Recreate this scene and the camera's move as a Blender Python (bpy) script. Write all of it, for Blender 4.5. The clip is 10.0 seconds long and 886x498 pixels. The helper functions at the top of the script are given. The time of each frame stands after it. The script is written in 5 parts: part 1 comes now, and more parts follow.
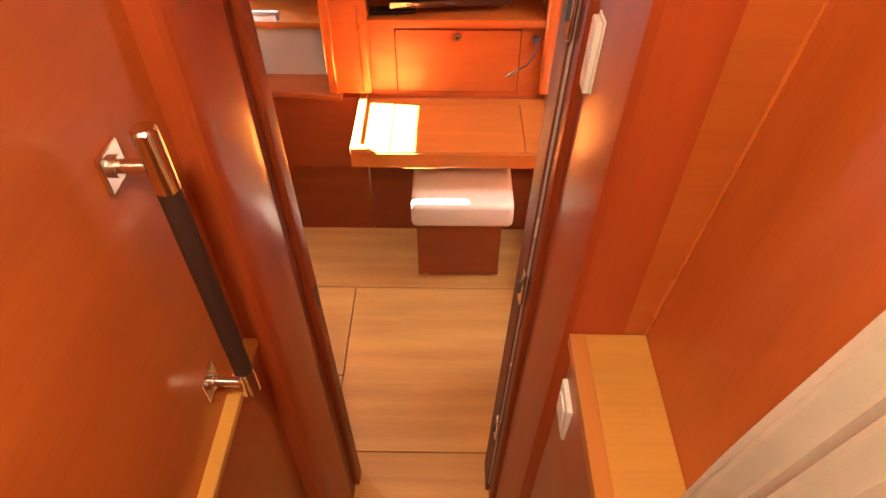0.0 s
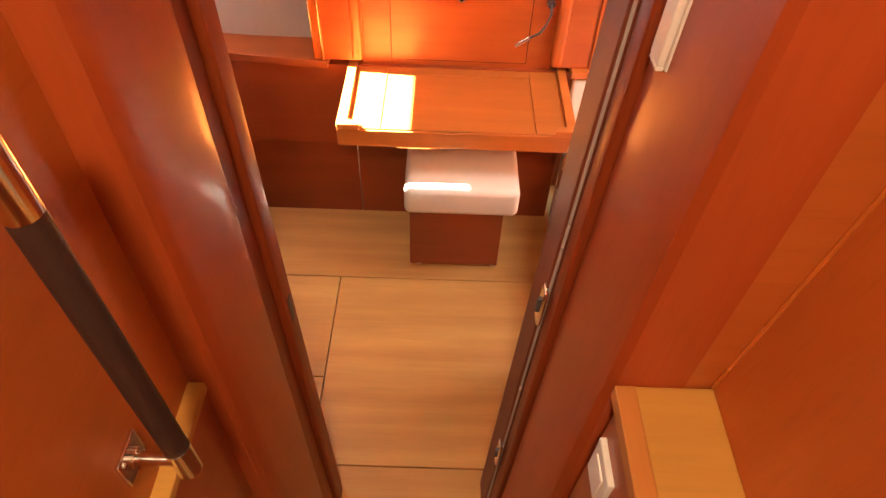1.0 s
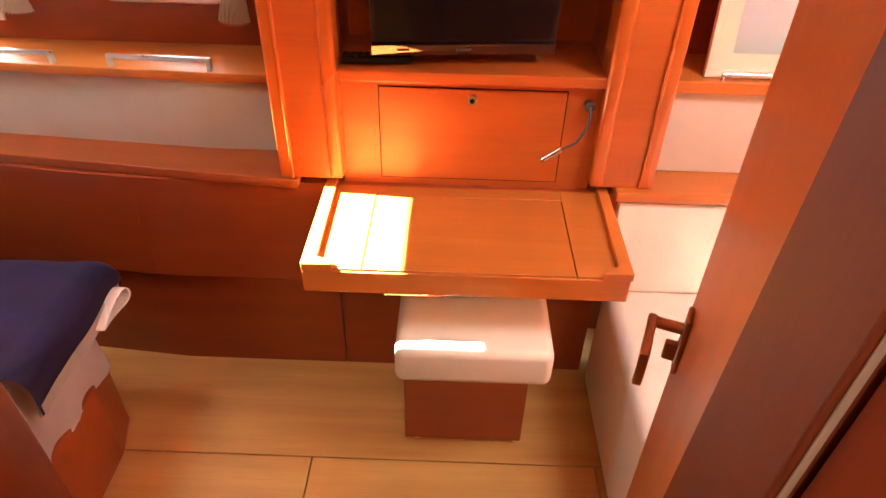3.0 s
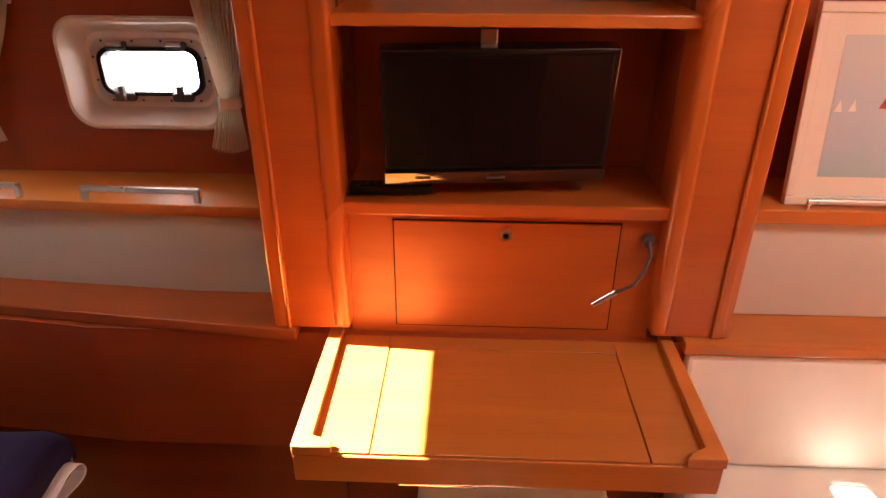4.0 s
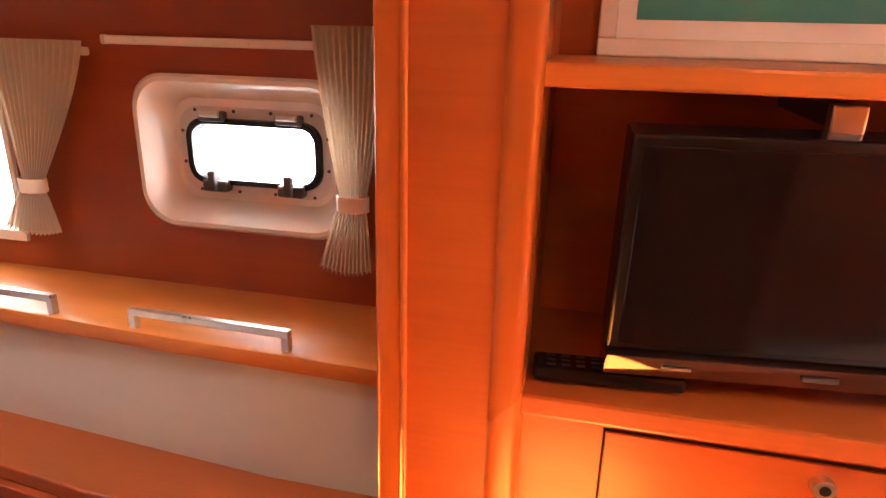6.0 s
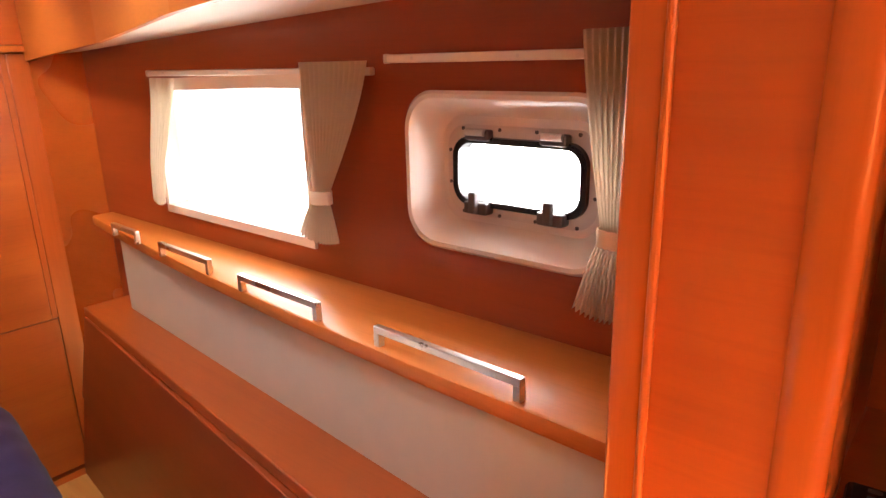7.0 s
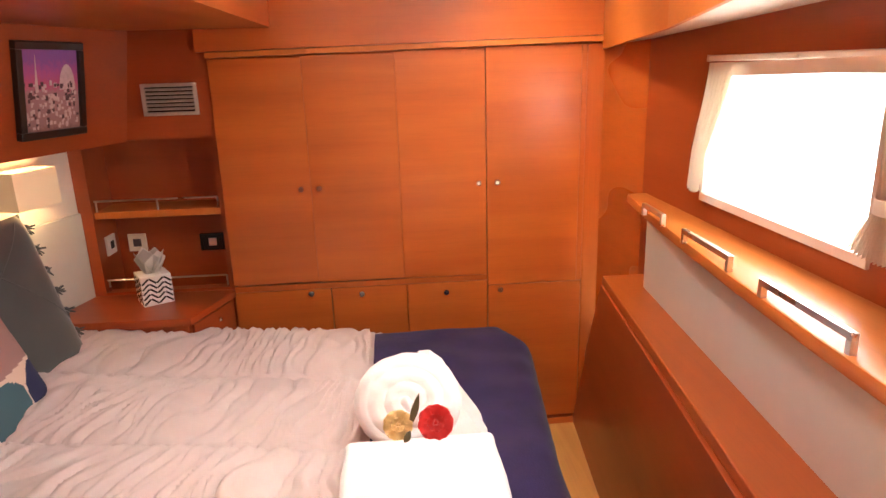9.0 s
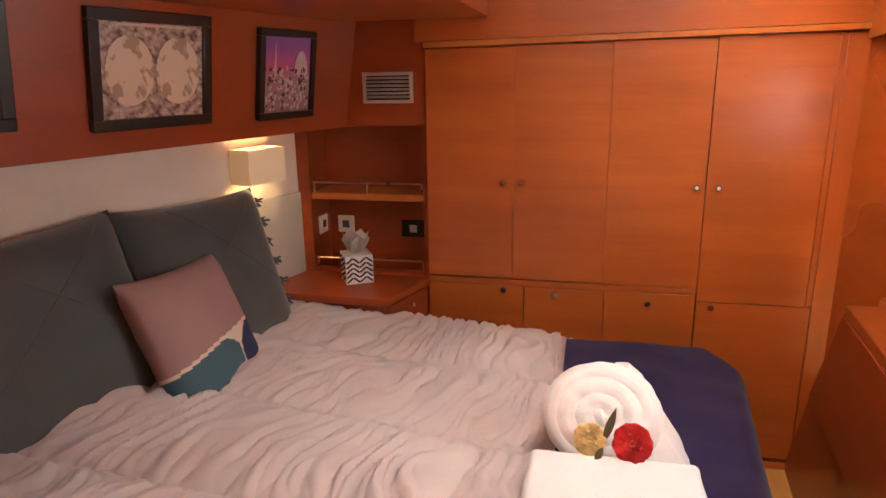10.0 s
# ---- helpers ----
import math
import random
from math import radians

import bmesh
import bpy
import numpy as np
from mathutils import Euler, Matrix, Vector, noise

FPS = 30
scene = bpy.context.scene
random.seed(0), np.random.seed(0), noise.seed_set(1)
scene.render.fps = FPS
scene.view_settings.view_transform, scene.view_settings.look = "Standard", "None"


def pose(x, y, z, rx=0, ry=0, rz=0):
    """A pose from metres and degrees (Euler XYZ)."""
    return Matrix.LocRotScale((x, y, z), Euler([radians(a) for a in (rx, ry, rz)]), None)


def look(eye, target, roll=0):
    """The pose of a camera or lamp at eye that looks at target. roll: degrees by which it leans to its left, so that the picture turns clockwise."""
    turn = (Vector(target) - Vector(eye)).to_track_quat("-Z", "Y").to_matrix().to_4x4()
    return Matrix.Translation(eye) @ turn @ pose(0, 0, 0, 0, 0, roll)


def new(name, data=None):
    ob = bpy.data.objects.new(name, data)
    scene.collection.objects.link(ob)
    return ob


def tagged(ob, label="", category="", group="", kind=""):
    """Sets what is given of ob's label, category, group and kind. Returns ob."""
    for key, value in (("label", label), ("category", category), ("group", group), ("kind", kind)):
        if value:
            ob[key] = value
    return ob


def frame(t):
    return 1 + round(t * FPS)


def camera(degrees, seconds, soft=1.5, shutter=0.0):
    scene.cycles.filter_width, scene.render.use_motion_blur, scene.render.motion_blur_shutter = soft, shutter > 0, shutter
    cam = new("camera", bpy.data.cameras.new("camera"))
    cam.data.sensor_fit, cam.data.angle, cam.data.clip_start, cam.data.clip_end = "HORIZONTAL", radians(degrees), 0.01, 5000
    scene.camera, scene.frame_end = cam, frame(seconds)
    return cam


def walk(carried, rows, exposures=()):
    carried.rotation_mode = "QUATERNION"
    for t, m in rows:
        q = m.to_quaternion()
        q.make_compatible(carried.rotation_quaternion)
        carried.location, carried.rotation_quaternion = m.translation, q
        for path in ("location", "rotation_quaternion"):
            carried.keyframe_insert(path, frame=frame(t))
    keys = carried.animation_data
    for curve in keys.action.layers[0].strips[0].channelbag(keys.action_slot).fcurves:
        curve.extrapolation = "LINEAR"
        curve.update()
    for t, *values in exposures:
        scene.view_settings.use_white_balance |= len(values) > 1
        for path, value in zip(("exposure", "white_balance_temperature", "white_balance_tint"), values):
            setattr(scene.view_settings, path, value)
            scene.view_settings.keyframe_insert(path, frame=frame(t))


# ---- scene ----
cam = camera(69.0, 10.0)
PATH = [
    (0, (0.362, -0.328, 2.127), (0.341, 1.09, 0.718), -0.0),
    (0.5, (0.358, -0.17, 2.029), (0.361, 1.216, 0.588), 0.1),
    (1, (0.328, -0.09, 1.985), (0.349, 1.264, 0.513), 2.6),
    (1.5, (0.355, 0.015, 1.913), (0.344, 1.376, 0.447), 1.4),
    (2, (0.352, 0.121, 1.844), (0.346, 1.524, 0.418), 1.4),
    (2.2, (0.353, 0.181, 1.823), (0.352, 1.604, 0.418), 1.6),
    (3.3, (0.334, 0.508, 1.637), (0.303, 2.157, 0.506), 1.3),
    (3.5, (0.336, 0.561, 1.622), (0.286, 2.246, 0.546), 0.6),
    (4, (0.302, 0.72, 1.58), (0.23, 2.498, 0.667), 0.2),
    (4.5, (0.256, 0.871, 1.552), (0.132, 2.694, 0.738), -0.3),
    (5, (0.185, 0.992, 1.51), (0.024, 2.84, 0.763), 0.3),
    (5.2, (0.157, 1.037, 1.506), (-0.014, 2.888, 0.768), 0.7),
    (6.3, (0.102, 1.331, 1.448), (-0.546, 3.124, 0.844), 0.4),
    (6.5, (0.107, 1.363, 1.447), (-0.728, 3.082, 0.856), -0.7),
    (7, (0.104, 1.419, 1.428), (-1.143, 2.877, 0.866), -1.3),
    (7.5, (0.099, 1.436, 1.418), (-1.439, 2.585, 0.855), -1.7),
    (8, (0.1, 1.443, 1.414), (-1.648, 2.241, 0.86), -2.0),
    (8.5, (0.082, 1.429, 1.414), (-1.783, 1.899, 0.865), -1.6),
    (9, (0.054, 1.43, 1.411), (-1.865, 1.573, 0.867), -1.7),
    (9.5, (0.029, 1.409, 1.401), (-1.893, 1.264, 0.867), -1.1),
    (10, (-0.02, 1.39, 1.366), (-1.904, 0.96, 0.849), -0.9),
]
EXPOSURES = [(0.0, -0.12), (0.5, -0.05), (1.0, -0.28), (1.5, -0.32), (2.2, -0.35), (3.3, -0.4), (3.5, -0.6), (4.0, -1.33), (4.5, -1.6), (5.2, -1.25), (6.3, -0.25), (7.0, -0.35), (7.5, -0.6), (8.0, -0.5), (8.5, -0.15), (9.0, -0.1), (9.5, -0.3), (10.0, -0.65)]
walk(cam, [(t, look(e, g, r)) for t, e, g, r in PATH], [(t, 3.0 + s) for t, s in EXPOSURES])

# ---- world, sun and lamps ----
world = bpy.data.worlds.new("sky")
world.use_nodes = True
scene.world = world
wn = world.node_tree.nodes
sky = wn.new("ShaderNodeTexSky")
sky.sky_type = 'NISHITA'
sky.sun_disc = False
SUN_WAY = Vector((0.94, -0.06, -1.0)).normalized()
sky.sun_elevation = math.asin(-SUN_WAY.z)
sky.sun_rotation = math.atan2(-SUN_WAY.x, -SUN_WAY.y)
wn["Background"].inputs["Strength"].default_value = 0.10
world.node_tree.links.new(sky.outputs[0], wn["Background"].inputs["Color"])

sun = new("sun", bpy.data.lights.new("sun", 'SUN'))
sun.data.energy, sun.data.angle, sun.data.color = 36.0, radians(0.5), (1.0, 0.93, 0.82)
sun.matrix_world = look((0, 0, 6), Vector((0, 0, 6)) + SUN_WAY)


def area_lamp(name, eye, target, sx, sy, watts, colour):
    lamp = new(name, bpy.data.lights.new(name, 'AREA'))
    lamp.data.shape, lamp.data.size, lamp.data.size_y = 'RECTANGLE', sx, sy
    lamp.data.energy, lamp.data.color = watts, colour
    lamp.matrix_world = look(eye, target)
    return lamp


CEIL_LAMP = 1.93
DAY = (1.0, 0.94, 0.90)
WARM = (1.0, 0.74, 0.46)
# daylight that enters through the window, the porthole and the deck hatch
area_lamp("window_daylight", (-1.17, 2.27, 1.24), (-1.17, 0.4, 0.9), 0.40, 0.28, 0.65, DAY)
area_lamp("port_daylight", (-0.47, 2.325, 1.247), (-0.47, 0.4, 1.0), 0.20, 0.08, 0.38, DAY)

area_lamp("hatch_daylight", (1.35, 1.2, CEIL_LAMP), (1.35, 1.25, 0.0), 0.45, 0.45, 2.4, DAY)
area_lamp("deck_hatch_daylight", (-1.0, 1.70, CEIL_LAMP), (-1.0, 1.65, 0.0), 0.24, 0.26, 1.35, DAY)
area_lamp("downlight_bed", (-1.84, 1.80, 1.885), (-2.08, 2.02, 1.0), 0.09, 0.09, 0.46, WARM).data.spread = radians(100)
area_lamp("downlight_berth", (-1.25, 1.45, 1.885), (-1.20, 1.15, 0.0), 0.09, 0.09, 0.42, (1.0, 0.84, 0.68)).data.spread = radians(85)
area_lamp("downlight_door", (0.30, 1.20, 1.885), (0.30, 1.25, 0.0), 0.09, 0.09, 0.22, WARM)
area_lamp("passage_light", (0.27, -0.45, 2.57), (0.29, -0.2, 0.0), 0.14, 0.14, 3.4, WARM)

# ---- materials ----
MATS = {}


def links(mat):
    return mat.node_tree.nodes, mat.node_tree.links


def plain(name, colour, rough=0.5, metal=0.0, coat=0.0, mottle=0.06, scale=14.0, bump=0.0, bump_scale=120.0, sheen=0.0):
    """A surface with slight mottling at two scales and fine relief."""
    mat = bpy.data.materials.new(name)
    mat.use_nodes = True
    n, l = links(mat)
    b = n["Principled BSDF"]
    b.inputs["Roughness"].default_value = rough
    b.inputs["Metallic"].default_value = metal
    b.inputs["Coat Weight"].default_value = coat
    b.inputs["Sheen Weight"].default_value = sheen
    co = n.new("ShaderNodeTexCoord")
    a = n.new("ShaderNodeTexNoise")
    a.inputs["Scale"].default_value, a.inputs["Detail"].default_value = scale, 5
    l.new(co.outputs["Object"], a.inputs["Vector"])
    hsv = n.new("ShaderNodeHueSaturation")
    hsv.inputs["Color"].default_value = (*colour, 1)
    m = n.new("ShaderNodeMapRange")
    m.inputs["To Min"].default_value, m.inputs["To Max"].default_value = 1 - mottle, 1 + mottle
    l.new(a.outputs["Fac"], m.inputs["Value"])
    l.new(m.outputs["Result"], hsv.inputs["Value"])
    l.new(hsv.outputs["Color"], b.inputs["Base Color"])
    r = n.new("ShaderNodeMapRange")
    r.inputs["To Min"].default_value, r.inputs["To Max"].default_value = max(rough - 0.06, 0.02), min(rough + 0.08, 1)
    l.new(a.outputs["Fac"], r.inputs["Value"])
    l.new(r.outputs["Result"], b.inputs["Roughness"])
    if bump:
        f = n.new("ShaderNodeTexNoise")
        f.inputs["Scale"].default_value, f.inputs["Detail"].default_value = bump_scale, 4
        l.new(co.outputs["Object"], f.inputs["Vector"])
        bp = n.new("ShaderNodeBump")
        bp.inputs["Strength"].default_value, bp.inputs["Distance"].default_value = bump, 0.002
        l.new(f.outputs["Fac"], bp.inputs["Height"])
        l.new(bp.outputs["Normal"], b.inputs["Normal"])
    MATS[name] = mat
    return mat


def wood(name, dark, light, grain="x", rough=0.34, coat=0.14, fine=60.0, streak=0.85):
    """Varnished veneer: long streaks along the grain, fine pores and slow drifts of tone."""
    mat = bpy.data.materials.new(name)
    mat.use_nodes = True
    n, l = links(mat)
    b = n["Principled BSDF"]
    b.inputs["Coat Weight"].default_value = coat
    b.inputs["Coat Roughness"].default_value = 0.2
    co = n.new("ShaderNodeTexCoord")
    info = n.new("ShaderNodeObjectInfo")
    shift = n.new("ShaderNodeVectorMath")
    shift.operation = 'MULTIPLY_ADD'
    comb = n.new("ShaderNodeCombineXYZ")
    for i in range(3):
        l.new(info.outputs["Random"], comb.inputs[i])
    l.new(comb.outputs[0], shift.inputs[0])
    shift.inputs[1].default_value = (3.1, 5.3, 4.7)
    l.new(co.outputs["Object"], shift.inputs[2])

    def noise_along(long_scale, cross_scale, detail):
        mp = n.new("ShaderNodeMapping")
        mp.inputs["Scale"].default_value = [long_scale if a == grain else cross_scale for a in "xyz"]
        l.new(shift.outputs[0], mp.inputs["Vector"])
        t = n.new("ShaderNodeTexNoise")
        t.inputs["Scale"].default_value, t.inputs["Detail"].default_value, t.inputs["Distortion"].default_value = 1.0, detail, 0.4
        l.new(mp.outputs[0], t.inputs["Vector"])
        return t

    bands = noise_along(0.7, fine * 0.22, 6)
    pores = noise_along(7.0, fine * 3.0, 3)
    drift = noise_along(1.2, 2.4, 2)
    mix = n.new("ShaderNodeMix")
    mix.data_type = 'RGBA'
    mix.inputs["A"].default_value, mix.inputs["B"].default_value = (*dark, 1), (*light, 1)
    ramp = n.new("ShaderNodeMapRange")
    ramp.inputs["From Min"].default_value, ramp.inputs["From Max"].default_value = 0.5 - streak / 2, 0.5 + streak / 2
    l.new(bands.outputs["Fac"], ramp.inputs["Value"])
    l.new(ramp.outputs[0], mix.inputs["Factor"])
    hsv = n.new("ShaderNodeHueSaturation")
    l.new(mix.outputs["Result"], hsv.inputs["Color"])
    val = n.new("ShaderNodeMapRange")
    val.inputs["From Min"].default_value, val.inputs["From Max"].default_value = 0.25, 0.75
    val.inputs["To Min"].default_value, val.inputs["To Max"].default_value = 0.84, 1.14
    cloud = noise_along(2.6, 7.0, 4)
    both = n.new("ShaderNodeMath")
    both.operation = 'MULTIPLY_ADD'
    l.new(cloud.outputs["Fac"], both.inputs[0])
    both.inputs[1].default_value = 0.55
    half = n.new("ShaderNodeMath")
    half.operation = 'MULTIPLY'
    l.new(drift.outputs["Fac"], half.inputs[0])
    half.inputs[1].default_value = 0.45
    l.new(half.outputs[0], both.inputs[2])
    l.new(both.outputs[0], val.inputs["Value"])
    pv = n.new("ShaderNodeMapRange")
    pv.inputs["From Min"].default_value, pv.inputs["From Max"].default_value = 0.3, 0.5
    pv.inputs["To Min"].default_value, pv.inputs["To Max"].default_value = 0.93, 1.0
    l.new(pores.outputs["Fac"], pv.inputs["Value"])
    mul = n.new("ShaderNodeMath")
    mul.operation = 'MULTIPLY'
    l.new(val.outputs[0], mul.inputs[0])
    l.new(pv.outputs[0], mul.inputs[1])
    l.new(mul.outputs[0], hsv.inputs["Value"])
    l.new(hsv.outputs["Color"], b.inputs["Base Color"])
    rr = n.new("ShaderNodeMapRange")
    rr.inputs["To Min"].default_value, rr.inputs["To Max"].default_value = rough - 0.05, rough + 0.08
    l.new(drift.outputs["Fac"], rr.inputs["Value"])
    l.new(rr.outputs[0], b.inputs["Roughness"])
    bp = n.new("ShaderNodeBump")
    bp.inputs["Strength"].default_value, bp.inputs["Distance"].default_value = 0.12, 0.0006
    l.new(pores.outputs["Fac"], bp.inputs["Height"])
    l.new(bp.outputs["Normal"], b.inputs["Normal"])
    MATS[name] = mat
    return mat


def glow(name, colour, strength):
    mat = bpy.data.materials.new(name)
    mat.use_nodes = True
    n, l = links(mat)
    e = n.new("ShaderNodeEmission")
    e.inputs["Color"].default_value, e.inputs["Strength"].default_value = (*colour, 1), strength
    l.new(e.outputs[0], n["Material Output"].inputs["Surface"])
    return mat


CH_D, CH_L = (0.36, 0.075, 0.014), (0.52, 0.14, 0.026)
W_X = wood("cherry_veneer_x", CH_D, CH_L, "x")
W_Y = wood("cherry_veneer_y", CH_D, CH_L, "y")
W_Z = wood("cherry_veneer_z", CH_D, CH_L, "z")
W_EDGE = wood("cherry_edge_x", (0.44, 0.12, 0.022), (0.62, 0.21, 0.04), "x")
W_EDGE_Z = wood("cherry_edge_z", (0.40, 0.092, 0.016), (0.55, 0.15, 0.027), "z", rough=0.25)
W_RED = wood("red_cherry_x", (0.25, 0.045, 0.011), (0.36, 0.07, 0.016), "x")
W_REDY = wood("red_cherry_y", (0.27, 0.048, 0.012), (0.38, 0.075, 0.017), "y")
W_JAMB = wood("red_cherry_z", (0.3, 0.047, 0.011), (0.42, 0.077, 0.016), "z", rough=0.42, coat=0.18)
W_JAMB.node_tree.nodes["Principled BSDF"].inputs["Coat Roughness"].default_value = 0.2
W_JAMB.node_tree.nodes["Principled BSDF"].inputs["Specular IOR Level"].default_value = 0.3
W_FRAME = wood("matt_red_cherry_z", (0.21, 0.034, 0.009), (0.31, 0.056, 0.013), "z", rough=0.42, coat=0.05)
W_FRAME.node_tree.nodes["Principled BSDF"].inputs["Specular IOR Level"].default_value = 0.25
W_WARD = wood("golden_cherry_y", (0.36, 0.078, 0.013), (0.52, 0.143, 0.024), "y", rough=0.32, coat=0.25)
W_LEDGE = wood("ledge_cherry_x", (0.30, 0.060, 0.013), (0.43, 0.105, 0.020), "x")
W_DESK = wood("amber_cherry_x", (0.40, 0.115, 0.020), (0.54, 0.185, 0.036), "x")
OAK = wood("oak_floor", (0.48, 0.215, 0.055), (0.73, 0.40, 0.125), "x", rough=0.40, coat=0.08, fine=55.0, streak=0.6)
OAK_Y = wood("oak_ledge", (0.46, 0.215, 0.04), (0.62, 0.32, 0.07), "x", rough=0.4, coat=0.1, fine=45.0)
GAP = plain("dark_joint", (0.02, 0.008, 0.004), 0.9)
WHITE_VINYL = plain("cream_vinyl", (0.56, 0.545, 0.485), 0.5, bump=0.15, bump_scale=260)
SOFA_M = plain("cream_leather", (0.76, 0.735, 0.665), 0.42, bump=0.2, bump_scale=180)
CHROME = plain("polished_steel", (0.78, 0.76, 0.73), 0.16, metal=1.0, mottle=0.03)
BRUSHED = plain("satin_steel", (0.72, 0.69, 0.66), 0.28, metal=1.0, mottle=0.05)
COPPER = plain("bronze_metal", (0.42, 0.22, 0.13), 0.3, metal=1.0)
GEL = plain("white_gelcoat", (0.80, 0.74, 0.69), 0.16, coat=0.5, mottle=0.02)
BLACK = plain("black_plastic", (0.008, 0.007, 0.008), 0.22)
SCREEN = plain("dark_screen", (0.006, 0.005, 0.006), 0.09, mottle=0.02)
SCREEN.node_tree.nodes["Principled BSDF"].inputs["Specular IOR Level"].default_value = 0.4
GREY_PL = plain("grey_plastic", (0.07, 0.06, 0.065), 0.45)
WHITE_PL = plain("white_plastic", (0.80, 0.75, 0.68), 0.4)
LEATHER = plain("brown_leather", (0.034, 0.014, 0.010), 0.55, bump=0.3, bump_scale=200)
CURTAIN = plain("linen_curtain", (0.86, 0.77, 0.64), 0.85, bump=0.3, bump_scale=500, sheen=0.3)
QUILT = plain("blush_cotton", (0.90, 0.80, 0.785), 0.85, bump=0.35, bump_scale=90, sheen=0.3)
SHEET = plain("white_cotton", (0.82, 0.77, 0.74), 0.85, bump=0.2, bump_scale=300)
NAVY = plain("navy_fleece", (0.035, 0.020, 0.104), 0.9, mottle=0.6, scale=14, bump=0.6, bump_scale=220, sheen=0.2)
TOWEL = plain("white_terry", (0.76, 0.73, 0.72), 0.95, bump=0.8, bump_scale=420, sheen=0.3)
GREYV = plain("grey_velvet", (0.058, 0.067, 0.068), 0.75, mottle=0.25, scale=9, bump=0.25, bump_scale=300, sheen=0.5)
PINKV = plain("dusty_pink_cotton", (0.32, 0.19, 0.18), 0.9, bump=0.25, bump_scale=400)
TEALV = plain("teal_cotton", (0.055, 0.115, 0.145), 0.9, bump=0.25, bump_scale=400)
NAVYV = plain("navy_cotton", (0.02, 0.025, 0.08), 0.9, bump=0.25, bump_scale=400)
PIPING = plain("cream_piping", (0.66, 0.52, 0.44), 0.8)
CEIL = plain("cream_headliner", (0.78, 0.72, 0.62), 0.6, bump=0.1)
OUTSIDE = glow("bright_daylight", (1.0, 0.99, 0.97), 0.7)
GLASS = bpy.data.materials.new("clear_glass")
GLASS.use_nodes = True
_b = GLASS.node_tree.nodes["Principled BSDF"]
_b.inputs["Transmission Weight"].default_value, _b.inputs["Roughness"].default_value, _b.inputs["IOR"].default_value = 1.0, 0.0, 1.1

# ---- mesh helpers ----
BASE = {}


def link_mesh(name, bm, mat, smooth=True):
    me = bpy.data.meshes.new(name)
    bm.normal_update()
    bm.to_mesh(me)
    crease = 20 if len(bm.verts) < 200 else 38
    bm.free()
    for m in (mat if isinstance(mat, (list, tuple)) else [mat]):
        me.materials.append(m)
    if smooth:
        me.shade_smooth()
        me.set_sharp_from_angle(angle=radians(crease))
    return new(name, me)


def thing(name, place, label, category, group="", kind=""):
    """An Empty at the base of a thing, to which its parts are bound."""
    ob = new(name)
    ob.empty_display_size = 0.05
    ob.location = place
    BASE[ob.name] = Vector(place)
    return tagged(ob, label, category, group, kind)


def part(name, bm, mat, parent, label="", smooth=True):
    ob = link_mesh(name, bm, mat, smooth)
    ob.parent = parent
    if parent.name in BASE:
        ob.matrix_parent_inverse = Matrix.Translation(-BASE[parent.name])
    return tagged(ob, label)


def solid(name, bm, mat, label, category, group="", kind="", smooth=True):
    return tagged(link_mesh(name, bm, mat, smooth), label, category, group, kind)


def setting(name, bm, mat, label="", smooth=True):
    return tagged(link_mesh(name, bm, mat, smooth), label, "", "", "structure")


def box(x0, y0, z0, x1, y1, z1, bevel=0.003, seg=2, bm=None):
    bm = bm or bmesh.new()
    r = bmesh.ops.create_cube(bm, size=1)
    for v in r["verts"]:
        v.co = Vector((x0 + (v.co.x + .5) * (x1 - x0), y0 + (v.co.y + .5) * (y1 - y0), z0 + (v.co.z + .5) * (z1 - z0)))
    if bevel:
        es = list({e for v in r["verts"] for e in v.link_edges})
        bmesh.ops.bevel(bm, geom=es, offset=bevel, segments=seg, affect='EDGES', profile=0.5)
    return bm


def moved(bm, m):
    bmesh.ops.transform(bm, matrix=m, verts=bm.verts)
    return bm


def tube(a, b, r, r2=None, seg=20, bm=None, caps=True):
    bm = bm or bmesh.new()
    a, b = Vector(a), Vector(b)
    d = b - a
    m = Matrix.Translation((a + b) / 2) @ d.to_track_quat('Z', 'Y').to_matrix().to_4x4()
    bmesh.ops.create_cone(bm, cap_ends=caps, segments=seg, radius1=r, radius2=r if r2 is None else r2, depth=d.length, matrix=m)
    return bm


def ball(c, r, scale=(1, 1, 1), bm=None, u=16, v=10):
    bm = bm or bmesh.new()
    bmesh.ops.create_uvsphere(bm, u_segments=u, v_segments=v, radius=r, matrix=Matrix.Translation(c) @ Matrix.Diagonal((*scale, 1)))
    return bm


def prism(points, low, high, axis="z", bevel=0.0, bm=None):
    """A straight prism over an outline given in the two other axes."""
    bm = bm or bmesh.new()
    order = {"z": lambda a, b, c: (a, b, c), "y": lambda a, b, c: (a, c, b), "x": lambda a, b, c: (c, a, b)}[axis]
    lo = [bm.verts.new(order(a, b, low)) for a, b in points]
    hi = [bm.verts.new(order(a, b, high)) for a, b in points]
    k = len(points)
    fs = [bm.faces.new(lo[::-1]), bm.faces.new(hi)]
    fs += [bm.faces.new((lo[i], lo[(i + 1) % k], hi[(i + 1) % k], hi[i])) for i in range(k)]
    bmesh.ops.recalc_face_normals(bm, faces=fs)
    if bevel:
        bmesh.ops.bevel(bm, geom=list({e for f in fs for e in f.edges}), offset=bevel, segments=2, affect='EDGES', profile=0.5)
    return bm


